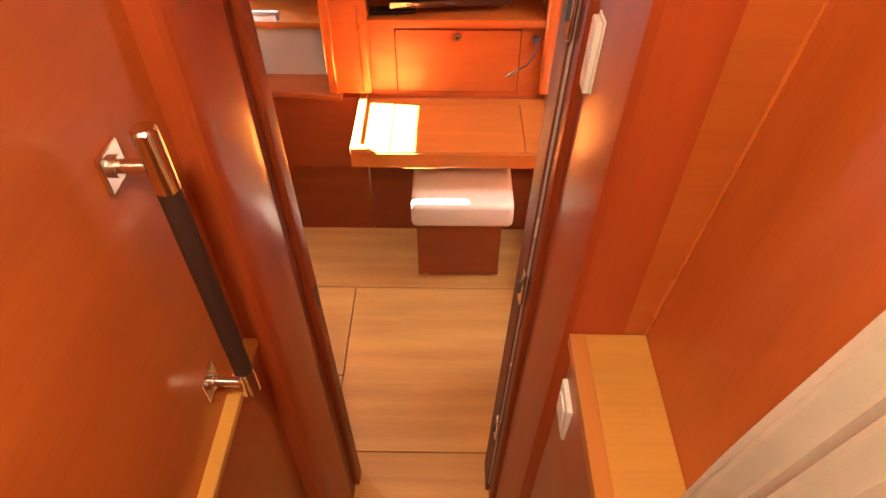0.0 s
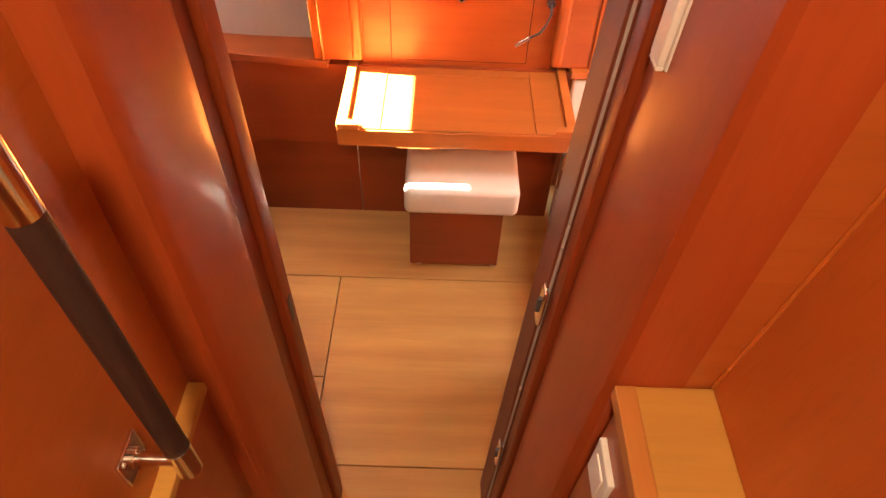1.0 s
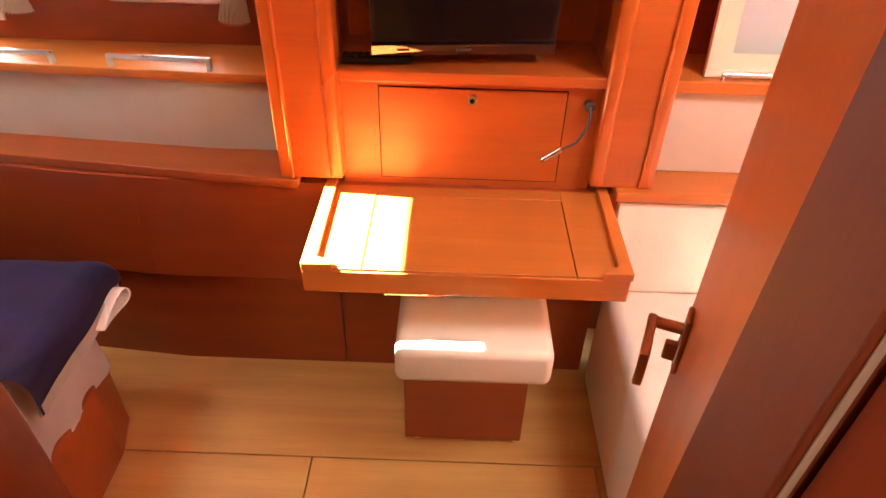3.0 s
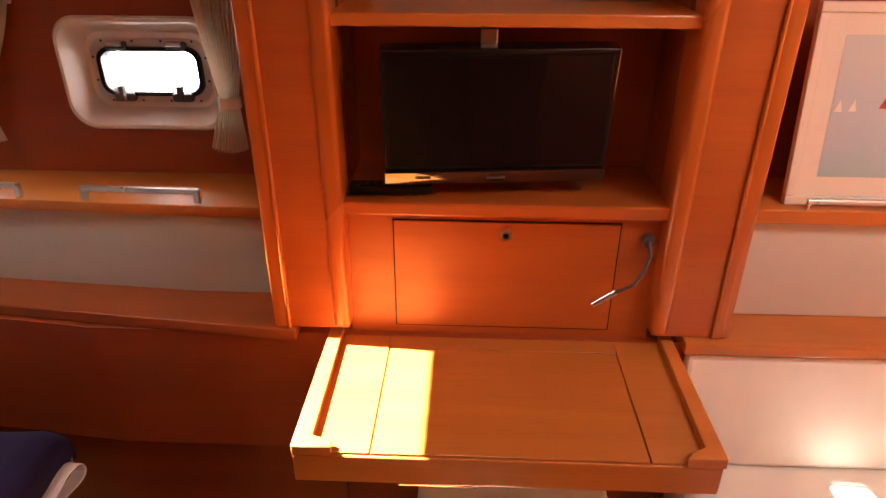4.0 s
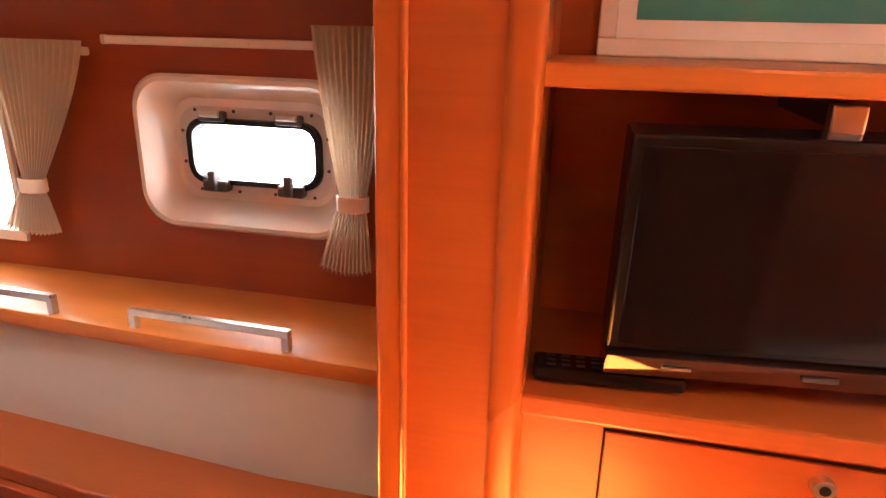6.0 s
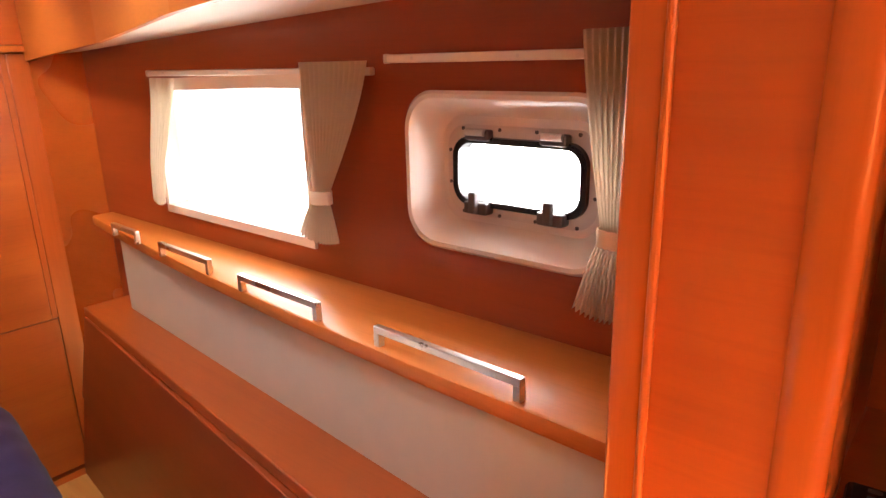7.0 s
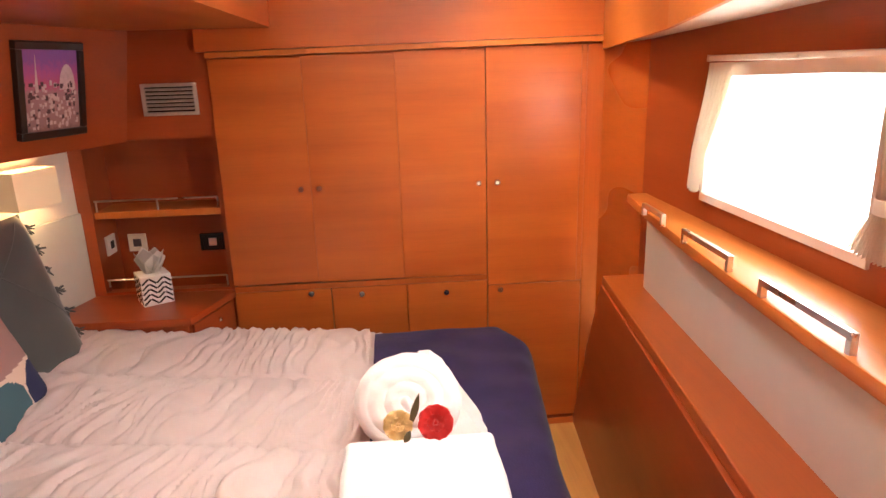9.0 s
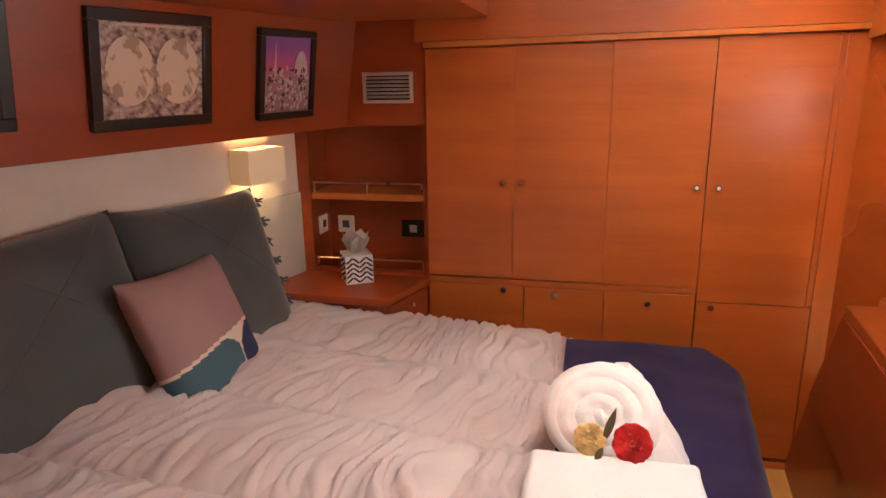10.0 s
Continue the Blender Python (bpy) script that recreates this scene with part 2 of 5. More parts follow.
def rounded(w, h, r, n=6):
    """Outline of a rounded rectangle about the origin."""
    pts = []
    for cx, cy, a0 in ((w / 2 - r, h / 2 - r, 0), (-w / 2 + r, h / 2 - r, 90), (-w / 2 + r, -h / 2 + r, 180), (w / 2 - r, -h / 2 + r, 270)):
        pts += [(cx + r * math.cos(radians(a0 + 90 * i / n)), cy + r * math.sin(radians(a0 + 90 * i / n))) for i in range(n + 1)]
    return pts


def loft(rings, bm=None, closed=True, cap=False):
    """Faces between rings of equally many points."""
    bm = bm or bmesh.new()
    vs = [[bm.verts.new(p) for p in ring] for ring in rings]
    k = len(vs[0])
    for a, b in zip(vs, vs[1:]):
        for i in range(k if closed else k - 1):
            bm.faces.new((a[i], a[(i + 1) % k], b[(i + 1) % k], b[i]))
    if cap:
        bm.faces.new(vs[0][::-1])
        bm.faces.new(vs[-1])
    bmesh.ops.recalc_face_normals(bm, faces=bm.faces)
    return bm


def grid(f, nu, nv, bm=None):
    """A sheet of f(u, v), u and v from 0 to 1."""
    bm = bm or bmesh.new()
    vs = [[bm.verts.new(f(i / nu, j / nv)) for j in range(nv + 1)] for i in range(nu + 1)]
    for i in range(nu):
        for j in range(nv):
            bm.faces.new((vs[i][j], vs[i + 1][j], vs[i + 1][j + 1], vs[i][j + 1]))
    return bm


def wall_with_holes(a0, a1, z0, z1, holes, d0, d1, axis):
    """A slab in the plane of a and z, with rectangular openings (a, z, a, z), d0 to d1 thick."""
    xs = sorted({a0, a1, *[h[0] for h in holes], *[h[2] for h in holes]})
    zs = sorted({z0, z1, *[h[1] for h in holes], *[h[3] for h in holes]})
    bm = bmesh.new()
    cells = {(i, j) for i in range(len(xs) - 1) for j in range(len(zs) - 1)
             if not any(h[0] <= xs[i] and xs[i + 1] <= h[2] and h[1] <= zs[j] and zs[j + 1] <= h[3] for h in holes)}

    def at(i, j, d):
        return (xs[i], d, zs[j]) if axis == "y" else (d, xs[i], zs[j]) if axis == "x" else (xs[i], zs[j], d)

    cache = {}

    def v(i, j, k):
        if (i, j, k) not in cache:
            cache[(i, j, k)] = bm.verts.new(at(i, j, (d0, d1)[k]))
        return cache[(i, j, k)]

    for i, j in cells:
        bm.faces.new((v(i, j, 0), v(i + 1, j, 0), v(i + 1, j + 1, 0), v(i, j + 1, 0)))
        bm.faces.new((v(i, j, 1), v(i, j + 1, 1), v(i + 1, j + 1, 1), v(i + 1, j, 1)))
        for di, dj, p, q in ((-1, 0, (0, 0), (0, 1)), (1, 0, (1, 0), (1, 1)), (0, -1, (0, 0), (1, 0)), (0, 1, (0, 1), (1, 1))):
            if (i + di, j + dj) not in cells:
                bm.faces.new((v(i + p[0], j + p[1], 0), v(i + q[0], j + q[1], 0), v(i + q[0], j + q[1], 1), v(i + p[0], j + p[1], 1)))
    bmesh.ops.recalc_face_normals(bm, faces=bm.faces)
    return bm


# ---- large structure ----
HULL_Y = 2.235
CEIL_Z = 1.90


def bend(y0, slope, x, start=-0.55):
    """The hull side runs straight by the desk and drifts outwards beyond it."""
    return y0 + slope * max(0.0, start - x)


XS = [-1.80, -1.2, -0.55, -0.10, -0.07]


def along(xs, y_of, back, z0, z1, name, mat, label="", bevel=0.0, rake=0.0):
    """A strip along the hull side whose front follows y_of(x); rake draws its far end in with height."""
    pts = [(x, y_of(x)) for x in xs] + [(x, back(x)) for x in reversed(xs)]
    bm = prism(pts, z0, z1, bevel=bevel)
    for v in bm.verts:
        if rake and v.co.x < xs[0] + 0.01:
            step = rake * (v.co.z - z0)
            v.co.x += step
            v.co.y += y_of(xs[0] + step) - y_of(xs[0])
    return setting(name, bm, mat, label, bevel > 0.003)


# floor: dark bed under separate boards
floor = setting("floor", box(-2.7, -1.6, -0.06, 2.3, 2.4, -0.014, 0), GAP, "light oak laminate cabin floor with removable hatch panels")
BOARDS = [(-0.048, 0.789, 0.794, 1.567), (-2.7, 1.109, -0.052, 1.567), (-2.7, 0.789, -0.052, 1.105), (-2.7, 1.571, 0.90, 2.4),
          (0.798, 0.789, 2.3, 1.567), (-2.7, -1.6, 2.3, 0.785), (0.904, 1.571, 2.3, 2.4)]
for x0, y0, x1, y1 in BOARDS:
    part("floor_panel", box(x0, y0, -0.02, x1, y1, 0.0, 0.0015, 1), OAK, floor)

# cabin ceiling with an opening for the deck hatch
HATCH = (-1.148, 1.608, -0.852, 1.955)
HATCH_B = (-0.285, 1.80, -0.15, 1.943)
HATCH_C = (1.10, 0.95, 1.60, 1.45)
setting("ceiling", wall_with_holes(-2.7, 2.2, 0.70, 2.4, [HATCH, HATCH_B, HATCH_C], CEIL_Z, CEIL_Z + 0.06, "z"), CEIL, "cream cabin headliner with a hatch opening")
setting("ceiling_corridor", box(-0.9, -1.6, 2.6, 2.2, 0.72, 2.66, 0), CEIL, "cream passage headliner")

# hull side wall with the porthole and the window cut through
PORT = (-0.645, 1.137, -0.295, 1.365)
WIN = (-1.545, 1.072, -0.945, 1.385)
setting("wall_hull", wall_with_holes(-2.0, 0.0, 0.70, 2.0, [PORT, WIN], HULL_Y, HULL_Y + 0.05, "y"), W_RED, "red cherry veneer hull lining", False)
setting("wall_hull_right", box(0.79, 2.16, 0.0, 2.2, 2.21, 2.0, 0), W_RED, "red cherry veneer hull lining")
setting("wall_right", box(2.1, 0.5, 0, 2.15, 2.3, 2.0, 0), W_Y, "cherry veneer bulkhead")
setting("wall_behind_left", box(-0.56, -0.6, 0, -0.5, 0.66, 2.0, 0), W_Y, "cherry veneer partition")
# slanted return between wardrobe and hull
setting("wall_return", prism([(-2.235, 2.185), (-1.80, 2.262), (-1.80, 2.30), (-2.30, 2.30)], 0.0, 1.95), wood("glossy_cherry_x", CH_D, CH_L, "x", rough=0.26, coat=0.35), "cherry veneer corner panel")
def climbing(bm):
    """The head of the wardrobe rises slightly towards the hull."""
    for v in bm.verts:
        if v.co.z < 1.6:
            v.co.z += 0.016 * (v.co.y - 0.83)
    return bm


setting("wall_return_top", climbing(box(-2.32, 0.80, 1.480, -2.222, 2.3, 1.95, 0)), W_Y, "cherry veneer fascia over the wardrobe")
setting("trim_wardrobe", climbing(box(-2.30, 0.83, 1.459, -2.215, 2.20, 1.478, 0.003)), W_EDGE, "cherry trim strip above the wardrobe doors")

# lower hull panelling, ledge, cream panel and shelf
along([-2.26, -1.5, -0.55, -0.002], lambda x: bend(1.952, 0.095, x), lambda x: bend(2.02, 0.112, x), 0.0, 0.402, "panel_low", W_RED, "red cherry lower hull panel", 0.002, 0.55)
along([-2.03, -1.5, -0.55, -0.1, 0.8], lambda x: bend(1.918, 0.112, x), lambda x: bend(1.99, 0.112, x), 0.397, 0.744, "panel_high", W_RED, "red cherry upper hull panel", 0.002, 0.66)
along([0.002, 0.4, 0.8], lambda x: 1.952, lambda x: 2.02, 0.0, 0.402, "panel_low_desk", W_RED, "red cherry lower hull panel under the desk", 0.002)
along(XS, lambda x: bend(1.884, 0.104, x, -0.10), lambda x: 2.2, 0.745, 0.774, "ledge", W_LEDGE, "cherry ledge along the hull", 0.004)
along([-1.68, -0.35, -0.07], lambda x: bend(2.040, 0.078, x, -0.35), lambda x: 2.21, 0.774, 0.976, "cream_panel", WHITE_VINYL, "cream vinyl panel between ledge and shelf")
SHELF_X = [-1.93, -1.75, -1.55, -1.35, -1.1, -0.8, -0.5, -0.07]
along(SHELF_X, lambda x: 2.024 + 0.012 * (-0.07 - x) + 0.037 * (x + 0.07) ** 2, lambda x: HULL_Y + 0.01, 0.974, 1.003, "shelf_hull", W_EDGE, "cherry shelf under the windows", 0.006)

# soffit over the windows
def rising(bm):
    """The underside climbs slightly from the wardrobe towards the desk."""
    for v in bm.verts:
        if v.co.z < 1.6:
            v.co.z += 0.04 * (v.co.x + 2.23)
    return bm


FRONT = [(-2.235, 2.19), (-1.5, 2.105), (-0.9, 1.97), (-0.3, 1.90), (-0.06, 1.885)]
setting("soffit_windows", rising(prism(FRONT + [(-0.06, 2.26), (-2.235, 2.26)], 1.464, 1.95)), CEIL, "cream soffit above the windows", False)
setting("soffit_edge", rising(prism([(x, y - 0.014) for x, y in FRONT] + [(x, y - 0.001) for x, y in reversed(FRONT)], 1.454, 1.95)), W_EDGE, "cherry fascia of the window soffit", False)

# outside: bright day beyond the panes
setting("backdrop_window", box(-2.15, 2.40, 0.9, -0.2, 2.41, 1.6, 0), OUTSIDE, "bright daylight outside the windows")

# headboard side, turned 17 degrees
HB = Matrix.Translation((-2.25, 0.325, 0)) @ Matrix.Rotation(radians(-17), 4, 'Z')
setting("wall_headboard", moved(box(0.0, -0.05, 0.0, 1.80, 0.0, 2.0, 0), HB), CEIL, "cream headboard wall panel")
setting("headboard_low", moved(box(0.0, 0.0, 0.45, 1.78, 0.012, 0.955, 0.004), HB), WHITE_VINYL, "cream lower headboard panel")
SOF = [(0.0, 1.19), (0.195, 1.195), (0.25, 1.56), (0.25, 1.95), (0.0, 1.95)]
bm = bmesh.new()
lo = [bm.verts.new((-0.12, a, b)) for a, b in SOF]
hi = [bm.verts.new((1.74, a, b)) for a, b in SOF]
bm.faces.new(lo[::-1]), bm.faces.new(hi)
for i in range(5):
    bm.faces.new((lo[i], lo[(i + 1) % 5], hi[(i + 1) % 5], hi[i]))
bmesh.ops.recalc_face_normals(bm, faces=bm.faces)
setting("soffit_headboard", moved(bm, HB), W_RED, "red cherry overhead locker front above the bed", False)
setting("soffit_bed", prism([(-2.221, 0.45), (-2.221, 1.05), (-0.57, 1.05), (-0.57, -0.08), (-1.0, 0.1)], 1.552, 1.93), W_X, "cherry overhead panel above the bed")

# wall with the doorway; the inboard side of the passage leans outwards with height
def leaning(bm, slope=0.035):
    for v in bm.verts:
        v.co.x += slope * (v.co.z - 1.25)
    return bm


DOOR = (-0.03, 0.0, 0.585, 1.86)
setting("door_recess_l", leaning(box(-0.02, 0.596, 0.0, 0.020, 0.660, 1.86, 0.002), -0.022), W_FRAME, "recessed edge behind the door jamb")
setting("wall_door", wall_with_holes(-0.5, 2.2, 0.0, 2.6, [DOOR], 0.60, 0.66, "y"), W_X, "cherry veneer bulkhead with the doorway", False)
setting("door_frame_l", leaning(box(0.002, 0.6605, 0.0, 0.036, 0.716, 1.86, 0.007, 3), -0.022), W_FRAME, "polished cherry door jamb")
setting("door_frame_r", leaning(box(0.546, 0.598, 0.0, 0.60, 0.648, 1.86, 0.008, 3)), W_FRAME, "polished cherry door jamb")
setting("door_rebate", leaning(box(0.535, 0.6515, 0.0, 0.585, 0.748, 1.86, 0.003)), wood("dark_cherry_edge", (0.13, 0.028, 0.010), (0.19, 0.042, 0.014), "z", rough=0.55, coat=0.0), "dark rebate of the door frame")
# pale strip added to paint the line of light at the door gap
setting("trim_rebate", leaning(box(0.5395, 0.6492, 0.05, 0.545, 0.6512, 1.80, 0.0005, 1)), plain("gap_light_strip", (0.86, 0.80, 0.76), 0.25, metal=0.5, mottle=0.02), "thin pale strip painting the line of light in the door rebate")
setting("door_frame_top", box(-0.002, 0.60, 1.83, 0.615, 0.72, 1.875, 0.006), W_JAMB, "polished cherry door head")

# passage
setting("passage_wall_left", leaning(box(-0.06, -1.6, 1.225, 0.006, 0.353, 2.6, 0), -0.006), W_Y, "cherry veneer passage wall")
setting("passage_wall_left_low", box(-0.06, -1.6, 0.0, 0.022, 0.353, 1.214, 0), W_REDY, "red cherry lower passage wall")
setting("ledge_left", box(-0.05, -1.6, 1.212, 0.029, 0.352, 1.230, 0.003), OAK_Y, "pale oak ledge on the passage wall")
setting("passage_wall_far_left", box(-0.9, -1.6, 0.0, -0.06, -1.55, 2.6, 0), W_X, "")
pil = [(-0.06, 0.595), (-0.06, 0.3535), (0.030, 0.3535), (0.039, 0.356), (0.046, 0.363), (0.051, 0.375), (0.053, 0.392), (0.053, 0.46), (0.050, 0.52), (0.044, 0.56), (0.034, 0.582), (0.015, 0.595)]
setting("pilaster_left", leaning(prism(pil, 0.0, 2.6), -0.015), W_JAMB, "rounded cherry pilaster beside the doorway")
setting("passage_wall_right", leaning(box(0.70, -1.6, 1.2, 0.75, 0.357, 2.6, 0), 0.115), W_Z, "cherry veneer passage wall")
setting("passage_cabinet", leaning(box(0.580, -1.6, 0.0, 0.75, 0.347, 1.225, 0.003)), W_REDY, "red cherry built-in passage cabinet")
setting("passage_facing", leaning(box(0.60, 0.358, 0.0, 1.4, 0.40, 2.6, 0)), W_X, "cherry veneer facing beside the doorway")
pil = [(0.66, 0.592), (0.66, 0.356), (0.592, 0.3565), (0.574, 0.362), (0.564, 0.374), (0.560, 0.392), (0.560, 0.592)]
setting("pilaster_right", leaning(prism(pil, 0.0, 2.6)), W_JAMB, "rounded cherry pilaster beside the doorway")
setting("ledge_right_lip", box(0.568, -1.6, 1.222, 0.596, 0.3555, 1.2485, 0.002), wood("oak_lip", (0.42, 0.15, 0.03), (0.52, 0.2, 0.045), "y", rough=0.4), "darker oak lipping of the cabinet top")
setting("bead_passage", leaning(tube((0.698, 0.356, 1.248), (0.698, 0.356, 2.6), 0.003, seg=10), 0.115), W_EDGE_Z, "slim cherry bead in the corner")
setting("ledge_right", box(0.571, -1.6, 1.226, 0.70, 0.356, 1.247, 0.003), OAK_Y, "pale oak top of the passage cabinet")
setting("wall_passage_end", box(-0.9, -1.62, 0, 2.2, -1.57, 2.66, 0), W_X, "cherry veneer passage end")

# ---- desk corner ----
for name, x0, x1 in (("post_left", -0.113, 0.049), ("post_right", 0.706, 0.866)):
    setting(name, box(x0, 1.896, 0.774, x1, 2.20, 1.93, 0.004), W_X, "cherry veneer pillar beside the desk niche")
    e0, e1 = (x1 - 0.034, x1 + 0.004) if name == "post_left" else (x0 - 0.004, x0 + 0.034)
    setting("trim_" + name, box(e0, 1.889, 0.776, e1, 2.0, 1.93, 0.012, 6), W_EDGE_Z, "rounded cherry edge moulding")
    o0, o1 = (x0 - 0.003, x0 + 0.030) if name == "post_left" else (x1 - 0.030, x1 + 0.003)
    bx = o1 if name == "post_left" else o0
    setting("bead_" + name, tube((bx, 1.892, 0.777), (bx, 1.892, 1.93), 0.004, seg=12), W_EDGE_Z, "slim cherry bead")
    setting("trim_outer_" + name, box(o0, 1.891, 0.776, o1, 2.0, 1.93, 0.005, 3), W_EDGE_Z, "rounded cherry edge moulding")
setting("ledge_right_side", box(0.775, 1.872, 0.745, 2.1, 2.05, 0.774, 0.004), W_EDGE, "cherry ledge above the settee")
setting("cream_panel_right", box(0.835, 1.995, 0.774, 2.1, 2.05, 1.012, 0.003), WHITE_VINYL, "cream vinyl panel behind the settee")
setting("shelf_right", box(0.835, 1.97, 1.012, 2.1, 2.17, 1.046, 0.005), W_EDGE, "cherry shelf with a leaning picture")
setting("niche_back", box(0.046, 2.155, 0.74, 0.709, 2.18, 1.93, 0), W_X, "cherry niche back")
setting("niche_panel", box(0.046, 1.935, 0.74, 0.709, 1.96, 1.05, 0.002), W_X, "cherry panel behind the desk")
setting("niche_shelf", box(0.046, 1.905, 1.044, 0.709, 2.16, 1.073, 0.005), W_X, "cherry shelf under the television")
setting("niche_shelf_top", box(0.046, 1.91, 1.409, 0.709, 2.16, 1.433, 0.004), W_EDGE, "cherry shelf under the framed print")

setting("wall_far_right", box(2.15, -1.6, 0.0, 2.2, 0.6, 2.6, 0), W_Y, "cherry veneer bulkhead")
setting("wall_far_left", box(-0.95, -1.6, 0.0, -0.9, -0.36, 2.6, 0), W_Y, "cherry veneer bulkhead")
setting("wall_bed_corner", box(-2.72, -0.35, 0.0, -0.5, -0.30, 2.0, 0), W_X, "cherry veneer bulkhead")
setting("ceiling_bed", box(-2.72, -0.35, 1.96, -0.5, 0.70, 2.0, 0), CEIL, "cream headliner over the berth")

# wardrobe carcass wall
setting("wall_wardrobe", box(-2.72, 0.832, 0.0, -2.262, 2.3, 1.95, 0), W_Y, "cherry wardrobe carcass")
setting("wall_niche_side", box(-2.60, 0.325, 0.0, -2.292, 0.370, 1.95, 0), W_REDY, "red cherry niche side")
setting("wall_niche_back", box(-2.47, 0.1, 0.0, -2.43, 0.83, 1.95, 0), W_REDY, "red cherry niche back")

# ---- things: desk corner ----
desk = thing("desk", (0.385, 1.74, 0.67), "cherry wall-mounted desk with raised edges and hinged lid", "desk")
part("desk_body", box(0.0, 1.558, 0.67, 0.757, 1.93, 0.735, 0.004), W_EDGE, desk)
# lid set into the top with open joints
part("desk_top_left", box(0.032, 1.561, 0.733, 0.138, 1.93, 0.741, 0.001, 1), W_DESK, desk)
part("lid", box(0.141, 1.561, 0.733, 0.630, 1.873, 0.741, 0.001, 1), W_DESK, desk, "hinged cherry desk lid")
part("desk_top_right", box(0.633, 1.561, 0.733, 0.732, 1.93, 0.741, 0.001, 1), W_DESK, desk)
part("desk_top_back", box(0.1385, 1.876, 0.733, 0.6325, 1.93, 0.741, 0.001, 1), W_DESK, desk)
# lip cut to the sunlit stretch only, so its shape draws the lit strip
part("bottom_lip", box(0.19, 1.554, 0.669, 0.33, 1.5578, 0.6735, 0.001, 1), W_EDGE, desk)
part("fiddle", prism([(0.0, 1.556), (0.072, 1.556), (0.072, 1.572), (0.034, 1.586), (0.030, 1.93), (0.0, 1.93)], 0.734, 0.757, bevel=0.003), W_EDGE, desk, "raised cherry edge rail")
part("fiddle", prism([(0.76, 1.556), (0.69, 1.556), (0.70, 1.573), (0.728, 1.586), (0.732, 1.93), (0.76, 1.93)], 0.734, 0.757, bevel=0.003), W_EDGE, desk, "raised cherry edge rail")

stool = thing("stool", (0.41, 1.69, 0.0), "low cherry box stool with cream padded cushion", "stool")
part("box_base", box(0.223, 1.642, 0.012, 0.576, 1.86, 0.416, 0.004), W_RED, stool)
part("cushion", box(0.212, 1.507, 0.416, 0.606, 1.88, 0.533, 0.024, 5), SOFA_M, stool, "cream leather cushion")
for fx in (0.26, 0.56):
    for fy in (1.665, 1.83):
        part("foot", tube((fx, fy, 0.0), (fx, fy, 0.014), 0.016), WHITE_PL, stool)

hatch_door = thing("hatch_panel", (0.38, 1.925, 0.76), "cherry flap panel with round lock above the desk", "cabinet door")
part("shadow_gap", box(0.1475, 1.9335, 0.763, 0.6210, 1.9345, 1.025, 0), GAP, hatch_door)
part("panel", box(0.150, 1.9305, 0.766, 0.618, 1.934, 1.022, 0.001, 1), W_X, hatch_door)
lock = part("lock", tube((0.383, 1.931, 0.998), (0.383, 1.918, 0.998), 0.012), BRUSHED, hatch_door, "round chrome push lock")
part("keyhole", tube((0.383, 1.9175, 0.998), (0.383, 1.9165, 0.998), 0.006), BLACK, lock)

# television
tv = thing("television", (0.36, 1.95, 1.078), "small black flat television hung in the cherry niche", "television")
TVM = Matrix.Translation((0.358, 1.925, 1.245)) @ Matrix.Rotation(radians(6), 4, 'Z') @ Matrix.Rotation(radians(5), 4, 'X')
part("casing", moved(box(-0.22, 0.0, -0.108, 0.22, 0.05, 0.128, 0.004), TVM), BLACK, tv)
part("screen", moved(box(-0.208, -0.002, -0.098, 0.208, 0.004, 0.117, 0.001, 1), TVM), SCREEN, tv)
part("speaker_bar", moved(prism([(-0.008, -0.109), (0.04, -0.109), (0.04, -0.138), (0.0, -0.138)], -0.22, 0.22, "x", 0.0015), TVM), plain("smoked_plastic", (0.035, 0.014, 0.011), 0.07, coat=1.0, mottle=0.02), tv)
part("indicator", moved(box(-0.16, -0.0075, -0.124, -0.13, -0.005, -0.121, 0), TVM), BRUSHED, tv)
part("mark", moved(box(-0.018, -0.0075, -0.125, 0.018, -0.005, -0.120, 0), TVM), GREY_PL, tv)
part("wall_mount", box(0.322, 1.96, 1.378, 0.350, 2.155, 1.400, 0.003), GREY_PL, tv)
part("mount_tab", box(0.320, 1.945, 1.370, 0.352, 1.962, 1.402, 0.003), BRUSHED, tv)

# reading lamp
lamp = thing("reading_lamp", (0.675, 1.93, 0.99), "chrome gooseneck reading lamp on the cherry panel", "lamp")
part("socket", tube((0.675, 1.93, 0.993), (0.675, 1.913, 0.993), 0.0135), GREY_PL, lamp)
goose = [Vector((0.675, 1.914, 0.993)), Vector((0.676, 1.892, 0.972)), Vector((0.664, 1.880, 0.943)), Vector((0.645, 1.872, 0.915)), Vector((0.612, 1.885, 0.888))]
bm = bmesh.new()
for a, b in zip(goose, goose[1:]):
    tube(a, b, 0.0038, seg=10, bm=bm)
    ball(b, 0.0038, bm=bm, u=8, v=6)
part("neck", bm, GREY_PL, lamp)
part("lamp_head", tube((0.615, 1.884, 0.892), (0.572, 1.89, 0.855), 0.0075), CHROME, lamp)

# remote control
remote = thing("remote_control", (0.13, 1.97, 1.078), "slim black remote control on the shelf", "remote control")
RM = Matrix.Translation((0.145, 1.955, 1.078)) @ Matrix.Rotation(radians(4), 4, 'Z')
DARK_KEY = plain("dark_rubber_key", (0.022, 0.018, 0.018), 0.5)
body = part("body", moved(box(-0.085, -0.021, 0.0, 0.085, 0.021, 0.018, 0.005), RM), BLACK, remote)
